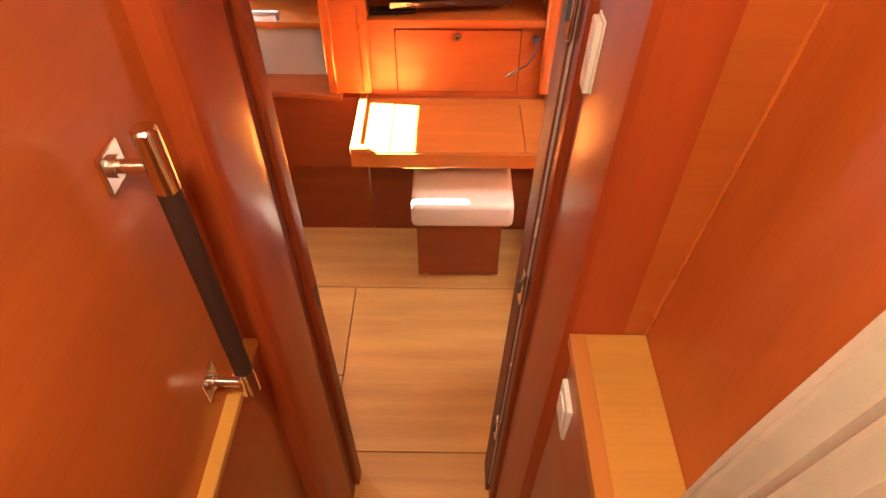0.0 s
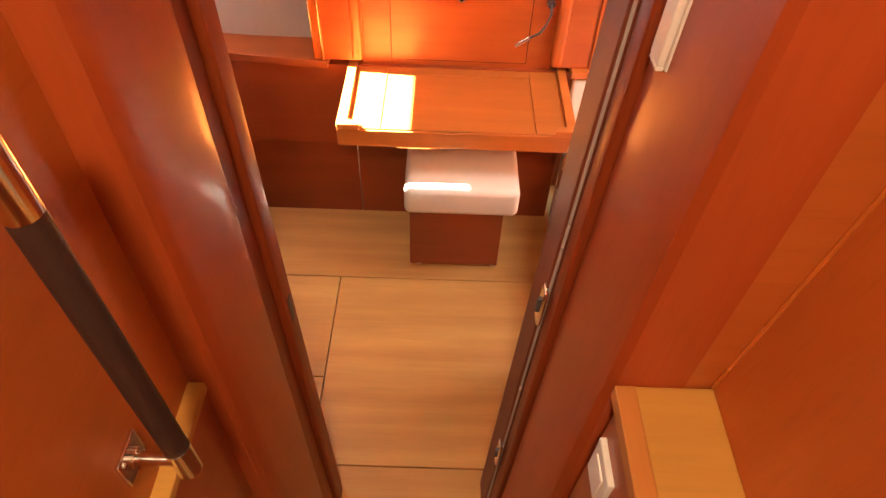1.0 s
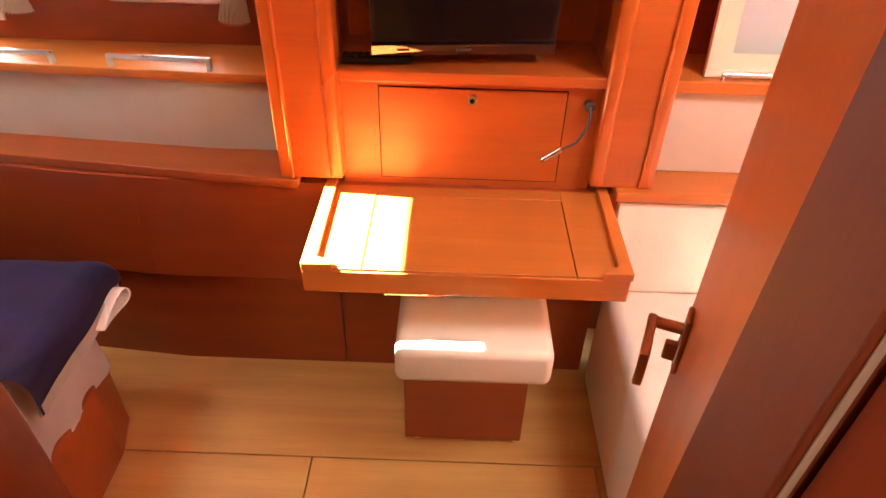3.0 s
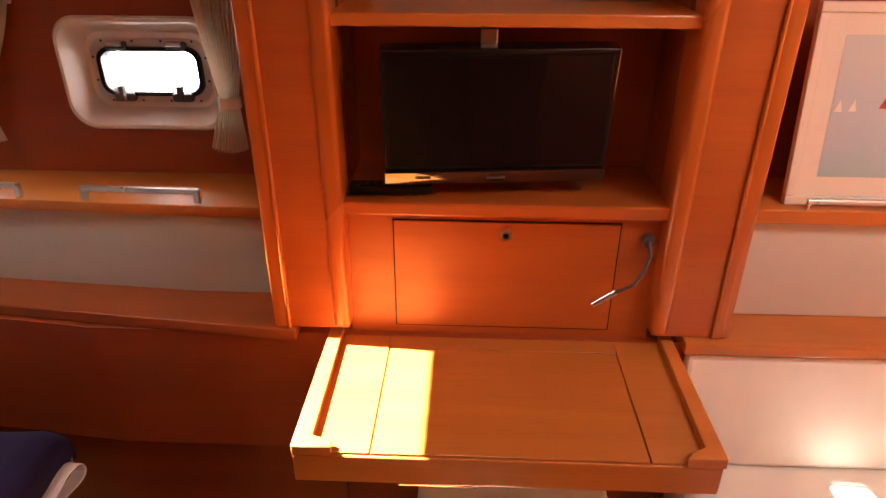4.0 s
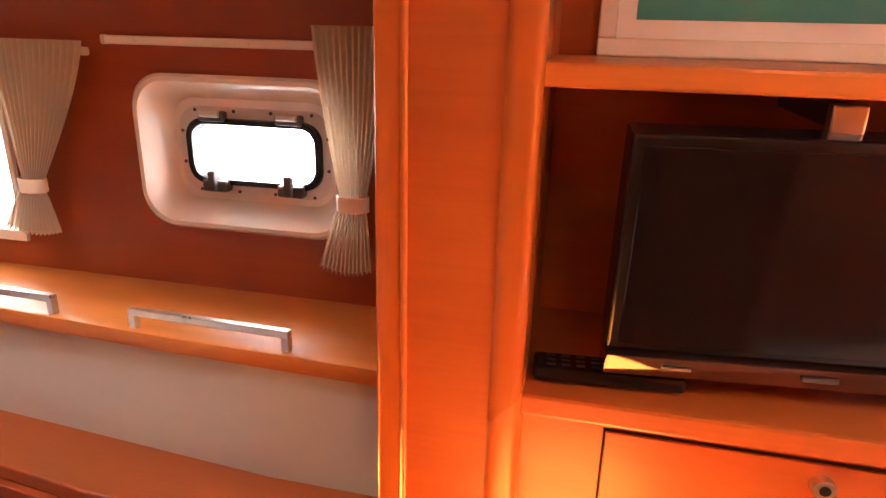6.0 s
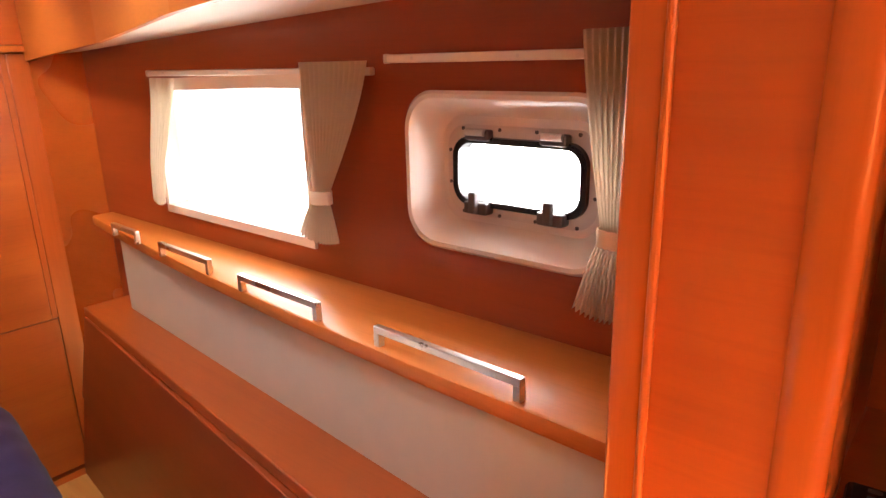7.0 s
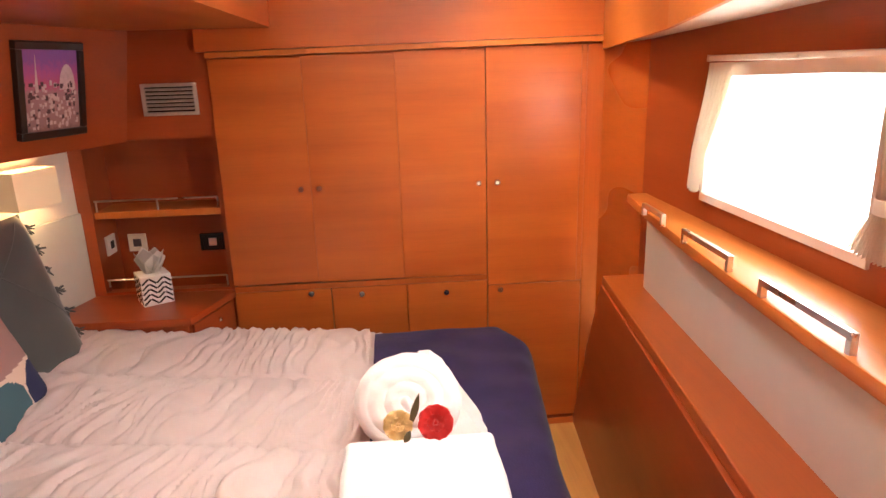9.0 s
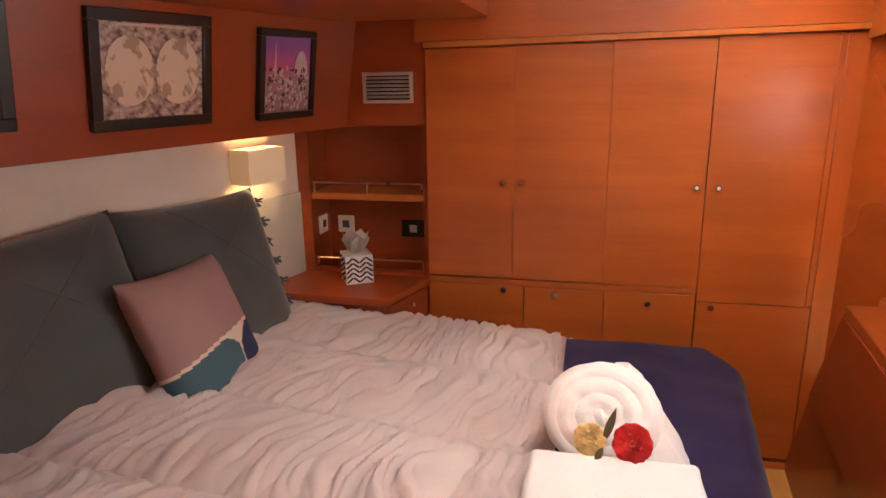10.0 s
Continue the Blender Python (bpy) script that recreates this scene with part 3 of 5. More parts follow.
for i in range(7):
    for j in (-1, 0, 1):
        part("button", moved(box(-0.07 + i * 0.017, j * 0.011 - 0.003, 0.0175, -0.06 + i * 0.017, j * 0.011 + 0.003, 0.0190, 0.0008, 1), RM), DARK_KEY, remote)


def framed(name, w, h, depth, frame_w, frame_mat, art_mats, art, m, label, mat_w=0.0, mat_mat=None):
    """A framed picture in the plane x, z, facing -y, with its bottom edge at z = 0."""
    pic = thing(name, m.translation, label, "picture")
    bars = [(-w / 2, 0, w / 2, frame_w), (-w / 2, h - frame_w, w / 2, h), (-w / 2, frame_w, -w / 2 + frame_w, h - frame_w), (w / 2 - frame_w, frame_w, w / 2, h - frame_w)]
    for x0, z0, x1, z1 in bars:
        part("frame_bar", moved(box(x0, 0.0, z0, x1, depth, z1, 0.003), m), frame_mat, pic)
    part("backing", moved(box(-w / 2 + 0.002, depth * 0.6, 0.002, w / 2 - 0.002, depth - 0.001, h - 0.002, 0), m), GREY_PL, pic)
    iw = w / 2 - frame_w
    if mat_w:
        part("mount_board", moved(box(-iw, depth * 0.45, frame_w, iw, depth * 0.55, h - frame_w, 0), m), mat_mat, pic)
    a = mat_w + frame_w
    part("print", moved(box(-w / 2 + a, depth * 0.40, a, w / 2 - a, depth * 0.44, h - a, 0), m), art, pic)
    return pic


def painted(name, stops, axis="z", low=0.0, high=1.0, wobble=0.08, scale=6.0):
    """Bands of colour across a print, with a wavy border between them."""
    mat = bpy.data.materials.new(name)
    mat.use_nodes = True
    n, l = links(mat)
    b = n["Principled BSDF"]
    b.inputs["Roughness"].default_value = 0.35
    co = n.new("ShaderNodeTexCoord")
    sep = n.new("ShaderNodeSeparateXYZ")
    l.new(co.outputs["Generated"], sep.inputs[0])
    no = n.new("ShaderNodeTexNoise")
    no.inputs["Scale"].default_value, no.inputs["Detail"].default_value = scale, 4
    l.new(co.outputs["Generated"], no.inputs["Vector"])
    add = n.new("ShaderNodeMath")
    add.operation = 'MULTIPLY_ADD'
    l.new(no.outputs["Fac"], add.inputs[0])
    add.inputs[1].default_value = wobble * 2
    l.new(sep.outputs["xyz".index(axis)], add.inputs[2])
    ramp = n.new("ShaderNodeValToRGB")
    while len(ramp.color_ramp.elements) < len(stops):
        ramp.color_ramp.elements.new(0.5)
    for e, (p, c) in zip(ramp.color_ramp.elements, stops):
        e.position, e.color = p, (*c, 1)
    l.new(add.outputs[0], ramp.inputs[0])
    l.new(ramp.outputs[0], b.inputs["Base Color"])
    return mat


PALE = plain("pale_wood_frame", (0.74, 0.66, 0.54), 0.5)
SEA = painted("sea_print", [(0.05, (0.03, 0.22, 0.2)), (0.25, (0.05, 0.33, 0.26)), (0.34, (0.06, 0.07, 0.18)), (0.8, (0.1, 0.12, 0.3)), (1.0, (0.3, 0.35, 0.5))])
framed("framed_print", 0.582, 0.42, 0.015, 0.022, PALE, None, SEA, pose(0.388, 2.118, 1.4335, -5, 0, 0), "pale framed print of green sea standing on the niche shelf", 0.022, WHITE_PL)
SAIL = painted("sail_print", [(0.0, (0.30, 0.48, 0.47)), (0.3, (0.42, 0.52, 0.57)), (0.7, (0.50, 0.55, 0.58)), (0.95, (0.56, 0.58, 0.56))])
PM = pose(1.195, 1.995, 1.047, -7, 0, 0)
poster = framed("framed_sailing_print", 0.46, 0.40, 0.018, 0.02, PALE, None, SAIL, PM, "pale framed print of small sailing boats on the shelf", 0.04, PALE)
for sx, sz, mt in ((-0.156, 0.205, WHITE_PL), (-0.128, 0.206, WHITE_PL), (-0.068, 0.212, plain("red_sail", (0.6, 0.06, 0.03), 0.5)), (-0.022, 0.214, MATS["red_sail"])):
    part("sail", moved(prism([(sx - 0.009, sz - 0.012), (sx + 0.007, sz - 0.012), (sx + 0.001, sz + 0.012)], 0.0060, 0.0072, "y"), PM), mt, poster)


def grab_rail(x0, x1, y0, y1, z, name="grab_rail"):
    """A square bow handle that stands on the shelf."""
    r = thing(name, ((x0 + x1) / 2, (y0 + y1) / 2, z), "brushed steel bow handle standing on the cherry shelf", "handle", "handles on the shelf")
    a, b = Vector((x0, y0, z)), Vector((x1, y1, z))
    d = (b - a).normalized()
    m = Matrix.Translation(a) @ Matrix.Rotation(math.atan2(d.y, d.x), 4, 'Z')
    ln = (b - a).length
    part("bar", moved(box(0, -0.006, 0.022, ln, 0.006, 0.034, 0.0015), m), BRUSHED, r)
    part("foot", moved(box(0, -0.006, 0.0, 0.012, 0.006, 0.0222, 0.001), m), BRUSHED, r)
    part("foot", moved(box(ln - 0.012, -0.006, 0.0, ln, 0.006, 0.0222, 0.001), m), BRUSHED, r)
    return r


grab_rail(-0.580, -0.303, 2.054, 2.046, 1.003)
grab_rail(-0.977, -0.728, 2.069, 2.062, 1.003)
grab_rail(-1.340, -1.112, 2.092, 2.085, 1.003)
grab_rail(-1.632, -1.483, 2.112, 2.106, 1.003)
tow = thing("towel_bar", (1.10, 1.96, 1.046), "brushed steel bar in front of the leaning picture", "rail")
part("bar", tube((1.0, 1.972, 1.066), (1.25, 1.972, 1.066), 0.006), BRUSHED, tow)
for px in (1.005, 1.245):
    part("post", tube((px, 1.978, 1.046), (px, 1.972, 1.068), 0.006), BRUSHED, tow)

# settee
sofa = thing("settee", (1.45, 1.45, 0.0), "cream leather built-in settee beside the desk", "sofa")
part("seat", box(0.80, 0.95, 0.02, 2.1, 1.91, 0.45, 0.045, 5), SOFA_M, sofa)
part("backrest", prism([(1.845, 0.452), (1.882, 0.738), (1.915, 0.738), (1.915, 0.452)], 0.79, 2.1, "x", bevel=0.012), SOFA_M, sofa)

# door leaf
DM = Matrix.Translation((0.552, 0.748, 0.0)) @ Matrix.Rotation(radians(69), 4, 'Z')
door = thing("door_1", (0.552, 0.748, 0.0), "open cherry cabin door with bronze lever handle", "door", "", "structure")
part("leaf", moved(box(0.0, -0.034, 0.02, 0.44, 0.0, 1.82, 0.004), DM), W_Z, door)
HZ = 1.03


def lever(side):
    s = 0.004 if side > 0 else -0.038
    q = 1 if side > 0 else -1
    rose_ = part("backplate", moved(box(0.355, s - 0.004, HZ - 0.075, 0.395, s + 0.004, HZ + 0.03, 0.003), DM), COPPER, door, "bronze lever plate")
    part("spindle", moved(tube((0.375, s, HZ), (0.375, s + q * 0.048, HZ), 0.009), DM), COPPER, rose_)
    part("lever", moved(box(0.292, s + q * 0.048 - 0.007, HZ - 0.009, 0.384, s + q * 0.048 + 0.007, HZ + 0.009, 0.004), DM), COPPER, rose_)
    part("lever_end", moved(box(0.292, s + q * 0.048 - 0.007, HZ - 0.055, 0.306, s + q * 0.048 + 0.007, HZ + 0.005, 0.004), DM), COPPER, rose_)
    part("thumb_turn", moved(box(0.368, min(s, s + q * 0.022), HZ - 0.062, 0.382, max(s, s + q * 0.022), HZ - 0.03, 0.003), DM), COPPER, rose_)


lever(1)
lever(-1)
for hz in (1.685, 1.04, 0.42):
    h = part("hinge", leaning(box(0.530, 0.632, hz - 0.048, 0.539, 0.664, hz + 0.048, 0.004)), CHROME, door, "steel concealed hinge")
    part("hinge_pin", leaning(tube((0.529, 0.648, hz - 0.018), (0.529, 0.648, hz + 0.018), 0.005)), GREY_PL, h)

# passage fittings
rail = thing("handrail", (0.006, 0.208, 1.30), "steel grab rail with brown leather grip on the passage wall", "handrail")
RX, RY = 0.066, 0.208
for bz in (1.712, 1.312):
    plate = part("bracket_plate", box(0.004, RY - 0.023, bz - 0.023, 0.010, RY + 0.023, bz + 0.023, 0.002), CHROME, rail, "polished square wall plate")
    part("arm", tube((0.008, RY, bz), (RX, RY, bz), 0.008), CHROME, plate)
    part("collar", tube((0.009, RY, bz), (0.016, RY, bz), 0.0125), CHROME, plate)
    for sy_, sz_ in ((-0.015, 0.015), (0.015, -0.015)):
        part("screw", tube((0.009, RY + sy_, bz + sz_), (0.0112, RY + sy_, bz + sz_), 0.003, seg=8), BRUSHED, plate)
part("grip", leaning(tube((RX, RY, 1.682), (RX, RY, 1.343), 0.0134), -0.022), LEATHER, rail, "brown leather sleeve")
for z0, z1 in ((1.682, 1.758), (1.343, 1.292)):
    tip = part("tip", leaning(tube((RX, RY, z0), (RX, RY, z1), 0.0138, seg=28), -0.022), CHROME, rail)
    part("cap", leaning(tube((RX, RY, z1), (RX, RY, z1 + (0.003 if z1 > z0 else -0.003)), 0.0138, 0.0112, seg=28), -0.022), CHROME, tip)

sw = thing("wall_switch", (0.575, 0.30, 1.09), "white rocker switch on the passage cabinet", "switch")
part("plate", box(0.567, 0.262, 1.052, 0.580, 0.334, 1.146, 0.003), WHITE_PL, sw)
part("rocker", box(0.564, 0.277, 1.072, 0.5675, 0.319, 1.126, 0.002), WHITE_PL, sw)
bar = thing("door_magnet", (0.567, 0.55, 1.6), "white plastic door contact strip on the pilaster", "fitting")
part("base_plate", leaning(box(0.557, 0.530, 1.606, 0.5605, 0.572, 1.720, 0.001, 1)), WHITE_PL, bar)
part("cover", leaning(box(0.547, 0.534, 1.610, 0.557, 0.568, 1.716, 0.003)), WHITE_PL, bar)
part("end_cap", leaning(box(0.548, 0.535, 1.604, 0.557, 0.567, 1.6095, 0.001, 1)), WHITE_PL, bar)
st = thing("strike_plate", (0.082, 0.65, 0.9), "small dark strike plate in the door jamb", "fitting")
part("plate", leaning(box(0.0355, 0.678, 0.915, 0.0375, 0.698, 0.985, 0.001, 1), -0.022), GREY_PL, st)

# curtain drawn back along the passage wall
pc = thing("passage_curtain", (0.70, -0.3, 1.32), "heavy cream pleated curtain hanging beside the passage ledge", "curtain")


def heavy(u, v):
    y = 0.052 - 0.205 * v - u * (0.55 + 0.1 * v)
    ph = 2 * math.pi * (u * 15.0) ** 0.85
    return Vector((0.664 + 0.014 * math.sin(ph) + 0.004 * math.sin(2 * ph + 1) + 0.008 * noise.noise((u * 8, v * 3, 2.0)), y, 1.262 + 1.27 * v))


bm = grid(heavy, 110, 24)
bmesh.ops.solidify(bm, geom=bm.faces[:], thickness=0.004)
part("cloth", bm, plain("heavy_cream_cloth", (0.88, 0.84, 0.74), 0.85, bump=0.4, bump_scale=350, mottle=0.1), pc)
part("track", box(0.66, -1.3, 2.54, 0.685, 0.05, 2.565, 0.003), WHITE_PL, pc)

# ---- wardrobe wall ----
def knob(parent, x, y, z, r=0.0115, pale=False):
    k = part("knob", tube((x, y, z), (x + 0.012, y, z), 0.005, seg=12), CHROME, parent, "chrome ring knob")
    bm = tube((x + 0.010, y, z), (x + 0.018, y, z), r, r * 0.86, seg=20)
    part("ring", bm, CHROME, k)
    # the pale centre paints the bright reflection on the knobs nearer the hull
    part("centre", tube((x + 0.0175, y, z), (x + 0.0188, y, z), r * 0.5, seg=14), WHITE_PL if pale else CHROME, k)


DX = -2.232
wardrobe = thing("wardrobe", (-2.245, 1.46, 0.0), "built-in cherry wardrobe with chrome ring knobs", "wardrobe")
DOORS = [(0.832, 1.1385, 1.105, 0.662, 1.456), (1.1390, 1.4530, 1.169, 0.660, 1.461), (1.4535, 1.7635, 1.735, 0.657, 1.467), (1.766, 2.104, 1.802, 0.614, 1.473)]
for y0, y1, ky, z0, z1 in DOORS:
    d = part("door", box(-2.262, y0, z0, DX, y1, z1, 0.0008, 1), W_WARD, wardrobe)
    knob(d, DX, ky, 1.010 if ky < 1.5 else 1.005, pale=ky > 1.5)
part("cross_rail", box(-2.262, 0.832, 0.634, DX - 0.001, 1.764, 0.655, 0.0015, 1), W_WARD, wardrobe)
for y0, y1, ky, z0, z1, kz in ((0.832, 1.180, 1.110, 0.40, 0.6325, 0.621), (1.183, 1.460, 1.294, 0.40, 0.6325, 0.610), (1.463, 1.763, 1.607, 0.40, 0.6325, 0.598), (1.767, 2.122, 1.812, 0.045, 0.611, 0.597)):
    d = part("drawer_front", box(-2.262, y0, z0, DX, y1, z1, 0.0008, 1), W_WARD, wardrobe)
    knob(d, DX, ky, kz)
for y0, y1 in ((0.832, 1.180), (1.183, 1.460), (1.463, 1.763)):
    part("drawer_front", box(-2.262, y0, 0.03, DX, y1, 0.396, 0.0015, 1), W_WARD, wardrobe)
part("stile", box(-2.262, 2.125, 0.0, DX - 0.002, 2.188, 1.474, 0.003), W_Z, wardrobe)
part("stile", box(-2.262, 2.106, 0.614, DX - 0.003, 2.1245, 1.474, 0.002), W_Z, wardrobe)
part("plinth", box(-2.262, 0.832, 0.0, DX - 0.004, 2.1245, 0.027, 0.001, 1), W_Y, wardrobe)

# open shelf niche beside the headboard
setting("niche_frame", wall_with_holes(0.24, 0.83, 0.0, 1.95, [(0.372, 0.655, 0.812, 1.20)], -2.29, -2.25, "x"), W_REDY, "red cherry bulkhead around the bedside niche", False)
shelf = thing("niche_shelf_unit", (-2.42, 0.57, 0.94), "cherry niche shelf with slim steel rail", "shelf")
part("board", box(-2.432, 0.372, 0.925, -2.262, 0.812, 0.95, 0.003), W_EDGE, shelf)
part("rail", tube((-2.272, 0.374, 0.988), (-2.272, 0.80, 0.988), 0.0035, seg=10), BRUSHED, shelf)
for py in (0.38, 0.59, 0.80):
    part("post", tube((-2.272, py, 0.95), (-2.272, py, 0.988), 0.0035, seg=10), BRUSHED, shelf)
low = thing("niche_rail", (-2.27, 0.57, 0.66), "slim steel rail at the foot of the niche", "rail")
part("rail", tube((-2.272, 0.374, 0.695), (-2.272, 0.80, 0.695), 0.0035, seg=10), BRUSHED, low)
for py in (0.38, 0.80):
    part("post", tube((-2.272, py, 0.655), (-2.272, py, 0.695), 0.0035, seg=10), BRUSHED, low)
for yy, zz, wide, mat, lab in ((0.44, 0.795, 0.034, CURTAIN, "beige wall socket on the niche back"), (0.722, 0.785, 0.048, BLACK, "black wall socket on the niche back")):
    s = thing("wall_socket", (-2.43, yy, zz), lab, "socket")
    part("plate", box(-2.432, yy - wide, zz - 0.034, -2.422, yy + wide, zz + 0.034, 0.003), mat, s)
    part("opening", box(-2.4225, yy - 0.015, zz - 0.015, -2.4205, yy + 0.015, zz + 0.015, 0.001, 1), GREY_PL if mat is not BLACK else BRUSHED, s)
s = thing("wall_socket", (-2.34, 0.371, 0.81), "white wall socket on the niche side", "socket")
part("plate", box(-2.385, 0.369, 0.775, -2.312, 0.379, 0.847, 0.003), WHITE_PL, s)
part("opening", box(-2.362, 0.3785, 0.797, -2.335, 0.381, 0.825, 0.001, 1), BLACK, s)

VENT_M = plain("matt_aluminium", (0.62, 0.57, 0.52), 0.45, metal=0.6)
vent = thing("air_vent", (-2.25, 0.635, 1.25), "metal louvred air vent set in cherry panel", "vent")
for y0, z0, y1, z1 in ((0.602, 1.278, 0.784, 1.290), (0.602, 1.372, 0.784, 1.384), (0.602, 1.290, 0.614, 1.372), (0.772, 1.290, 0.784, 1.372)):
    part("frame_bar", box(-2.252, y0, z0, -2.238, y1, z1, 0.002), VENT_M, vent)
part("backing", box(-2.251, 0.614, 1.290, -2.249, 0.772, 1.372, 0), BLACK, vent)
for i in range(6):
    z = 1.300 + i * 0.0128
    part("slat", moved(box(-0.006, 0.614, -0.001, 0.006, 0.772, 0.001, 0), Matrix.Translation((-2.243, 0, z)) @ Matrix.Rotation(radians(35), 4, 'Y')), VENT_M, vent)

night = thing("bedside_cabinet", (-2.12, 0.56, 0.0), "cherry bedside counter with small drawer", "cabinet")
part("top", prism([(-2.252, 0.335), (-2.252, 0.82), (-2.235, 0.835), (-1.965, 0.75), (-1.98, 0.27)], 0.62, 0.645, bevel=0.003), W_REDY, night)
part("body", prism([(-2.25, 0.345), (-2.25, 0.82), (-1.985, 0.735), (-2.0, 0.29)], 0.0, 0.618), W_REDY, night)
dr = part("drawer_front", prism([(-2.215, 0.812), (-1.995, 0.742), (-1.993, 0.750), (-2.212, 0.820)], 0.50, 0.612), W_RED, night)
part("knob", ball((-2.13, 0.797, 0.575), 0.009), CHROME, dr, "small chrome knob")

# tissue box
tis = thing("tissue_box", (-2.13, 0.56, 0.645), "white tissue box with black chevrons on the counter", "tissue box")
TB = Matrix.Translation((-2.165, 0.575, 0.645)) @ Matrix.Rotation(radians(32), 4, 'Z')
TISSUE = plain("white_tissue", (0.90, 0.87, 0.84), 0.9, mottle=0.03)
WHITE_CARD = plain("white_card", (0.78, 0.74, 0.70), 0.6)
part("carton", moved(box(-0.05, -0.05, 0, 0.05, 0.05, 0.105, 0.002), TB), WHITE_CARD, tis)
for face in range(4):
    FM = TB @ Matrix.Rotation(radians(90 * face), 4, 'Z')
    for c in range(4):
        for r_ in range(5):
            zz, xx = 0.016 + r_ * 0.018, -0.036 + c * 0.024
            sl = 1 if c % 2 else -1
            pm = FM @ Matrix.Translation((xx, -0.0505, zz)) @ Matrix.Rotation(radians(40 * sl), 4, 'Y')
            part("stripe", moved(box(-0.014, -0.0006, -0.003, 0.014, 0.0006, 0.003, 0), pm), BLACK, tis)
rng = random.Random(4)
for k in range(7):
    bm = bmesh.new()
    a = rng.uniform(0, 6.28)
    tipv = Vector((math.cos(a) * 0.05, math.sin(a) * 0.05, 0.075 + rng.uniform(0, 0.03)))
    side = Vector((-math.sin(a), math.cos(a), 0)) * 0.042
    p = [Vector((0, 0, -0.01)) - side * 0.5, Vector((0, 0, -0.01)) + side * 0.5, tipv * 0.6 + side, tipv, tipv * 0.55 - side]
    f = [bm.verts.new(TB @ (v + Vector((0, 0, 0.105)))) for v in p]
    bm.faces.new((f[0], f[1], f[2])), bm.faces.new((f[0], f[2], f[3])), bm.faces.new((f[0], f[3], f[4]))
    bmesh.ops.solidify(bm, geom=bm.faces[:], thickness=0.0012)
    part("tissue_fold", bm, TISSUE, tis, "crumpled white tissue")

# ---- bed ----
BX0, BX1, BY0, BY1, BZ = -2.03, -0.60, 0.12, 1.74, 0.545
bed = thing("bed", (-1.3, 0.95, 0.0), "double berth with cherry base and white sheet", "bed")
part("base", prism([(BX0, 0.30), (BX0, 1.72), (-1.9, 1.745), (-0.75, 1.735), (-0.645, 1.68), (-0.61, 1.55), (-0.60, -0.12)], 0.0, 0.30, bevel=0.006), W_RED, bed)
part("mattress", prism([(BX0 + 0.01, 0.32), (BX0 + 0.01, 1.22), (-1.92, 1.33), (-1.92, 1.68), (-1.86, 1.73), (-0.78, 1.72), (-0.68, 1.67), (-0.64, 1.54), (-0.63, -0.08)], 0.30, 0.515, bevel=0.03), SHEET, bed, "white sheeted mattress")


def quilt_height(x, y):
    """Gathered cloth: puffed strips between seams, with sharp folds that run across each strip."""
    seam = ((x + 2.05) / 0.36 + 0.05 * math.sin(y * 4)) % 1.0
    puff = math.sin(math.pi * seam) ** 0.5
    lane = math.floor((x + 2.05) / 0.36)
    q = y + 0.10 * (seam - 0.5) + 0.05 * noise.noise((x * 5, y * 4, 2.1 + lane))
    warp = 1.5 * noise.noise((x * 2.1, y * 3.1, 3.0 + lane)) + 0.55 * noise.noise((x * 6, y * 8, lane))
    f1 = abs(math.sin(math.pi * (q * 15.0 + lane * 0.37 + warp))) ** 0.8
    f2 = abs(math.sin(math.pi * (q * 30 + 2.2 * warp + 1.2 * noise.noise((x * 7, y * 7, 4.0 + lane))))) ** 0.9
    f1 *= 0.75 + 0.55 * noise.noise((x * 4, y * 4, 11.0 + lane))
    f3 = noise.noise((x * 10, q * 24, 8.0 + lane))
    fade = min(1.0, 0.6 + max(0.0, x + 2.02) * 2.2)
    return fade * (0.008 + 0.036 * puff) * (0.66 * f1 + 0.26 * f2 + 0.22 * f3) + 0.016 * noise.noise((x * 2.2, y * 2.2, 5.0)) - 0.010 * (1 - puff)


def quilt(u, v):
    y = -0.05 + v * 1.70
    far = -2.045
    s = u * 1.66
    x = far + 0.03 + s
    damp = 1.0 if y < 1.325 else 0.3
    z = BZ + damp * quilt_height(x, y) + 0.075 * max(0.0, 1.30 - y)
    if s < 0.03:
        z -= (0.03 - s) * 4.0
        x = far + 0.02
    if x > -0.64:
        over = x + 0.64
        z -= over * 0.95
        x = -0.64 + over * 0.10 + 0.008 * math.sin(y * 40) * min(1.0, over * 8)
    return Vector((x, y, z))


qt = thing("quilt", (-1.3, 0.8, BZ), "ruched blush white quilt spread over the berth", "quilt")
# gathered panels sewn side by side, and a plain hem towards the foot
CUTS = [0.0, 0.199, 0.416, 0.633, 0.85, 1.0]
for a_, b_ in zip(CUTS, CUTS[1:]):
    bm = grid(lambda u, v: quilt(a_ + (b_ - a_) * u, v * 0.808), int(240 * (b_ - a_)), 300)
    bmesh.ops.solidify(bm, geom=bm.faces[:], thickness=0.006)
    part("gathered_panel", bm, QUILT, qt)
bm = grid(lambda u, v: quilt(u + (1 - u) * 0.075 * min(1.0, v * 3.6) ** 1.6, 0.806 + 0.194 * v) + Vector((0, 0, 0.004 + 0.006 * noise.noise((u * 30, v * 3, 1.0)))), 180, 40)
bmesh.ops.solidify(bm, geom=bm.faces[:], thickness=0.006)
part("hem", bm, QUILT, qt, "plain sewn hem")


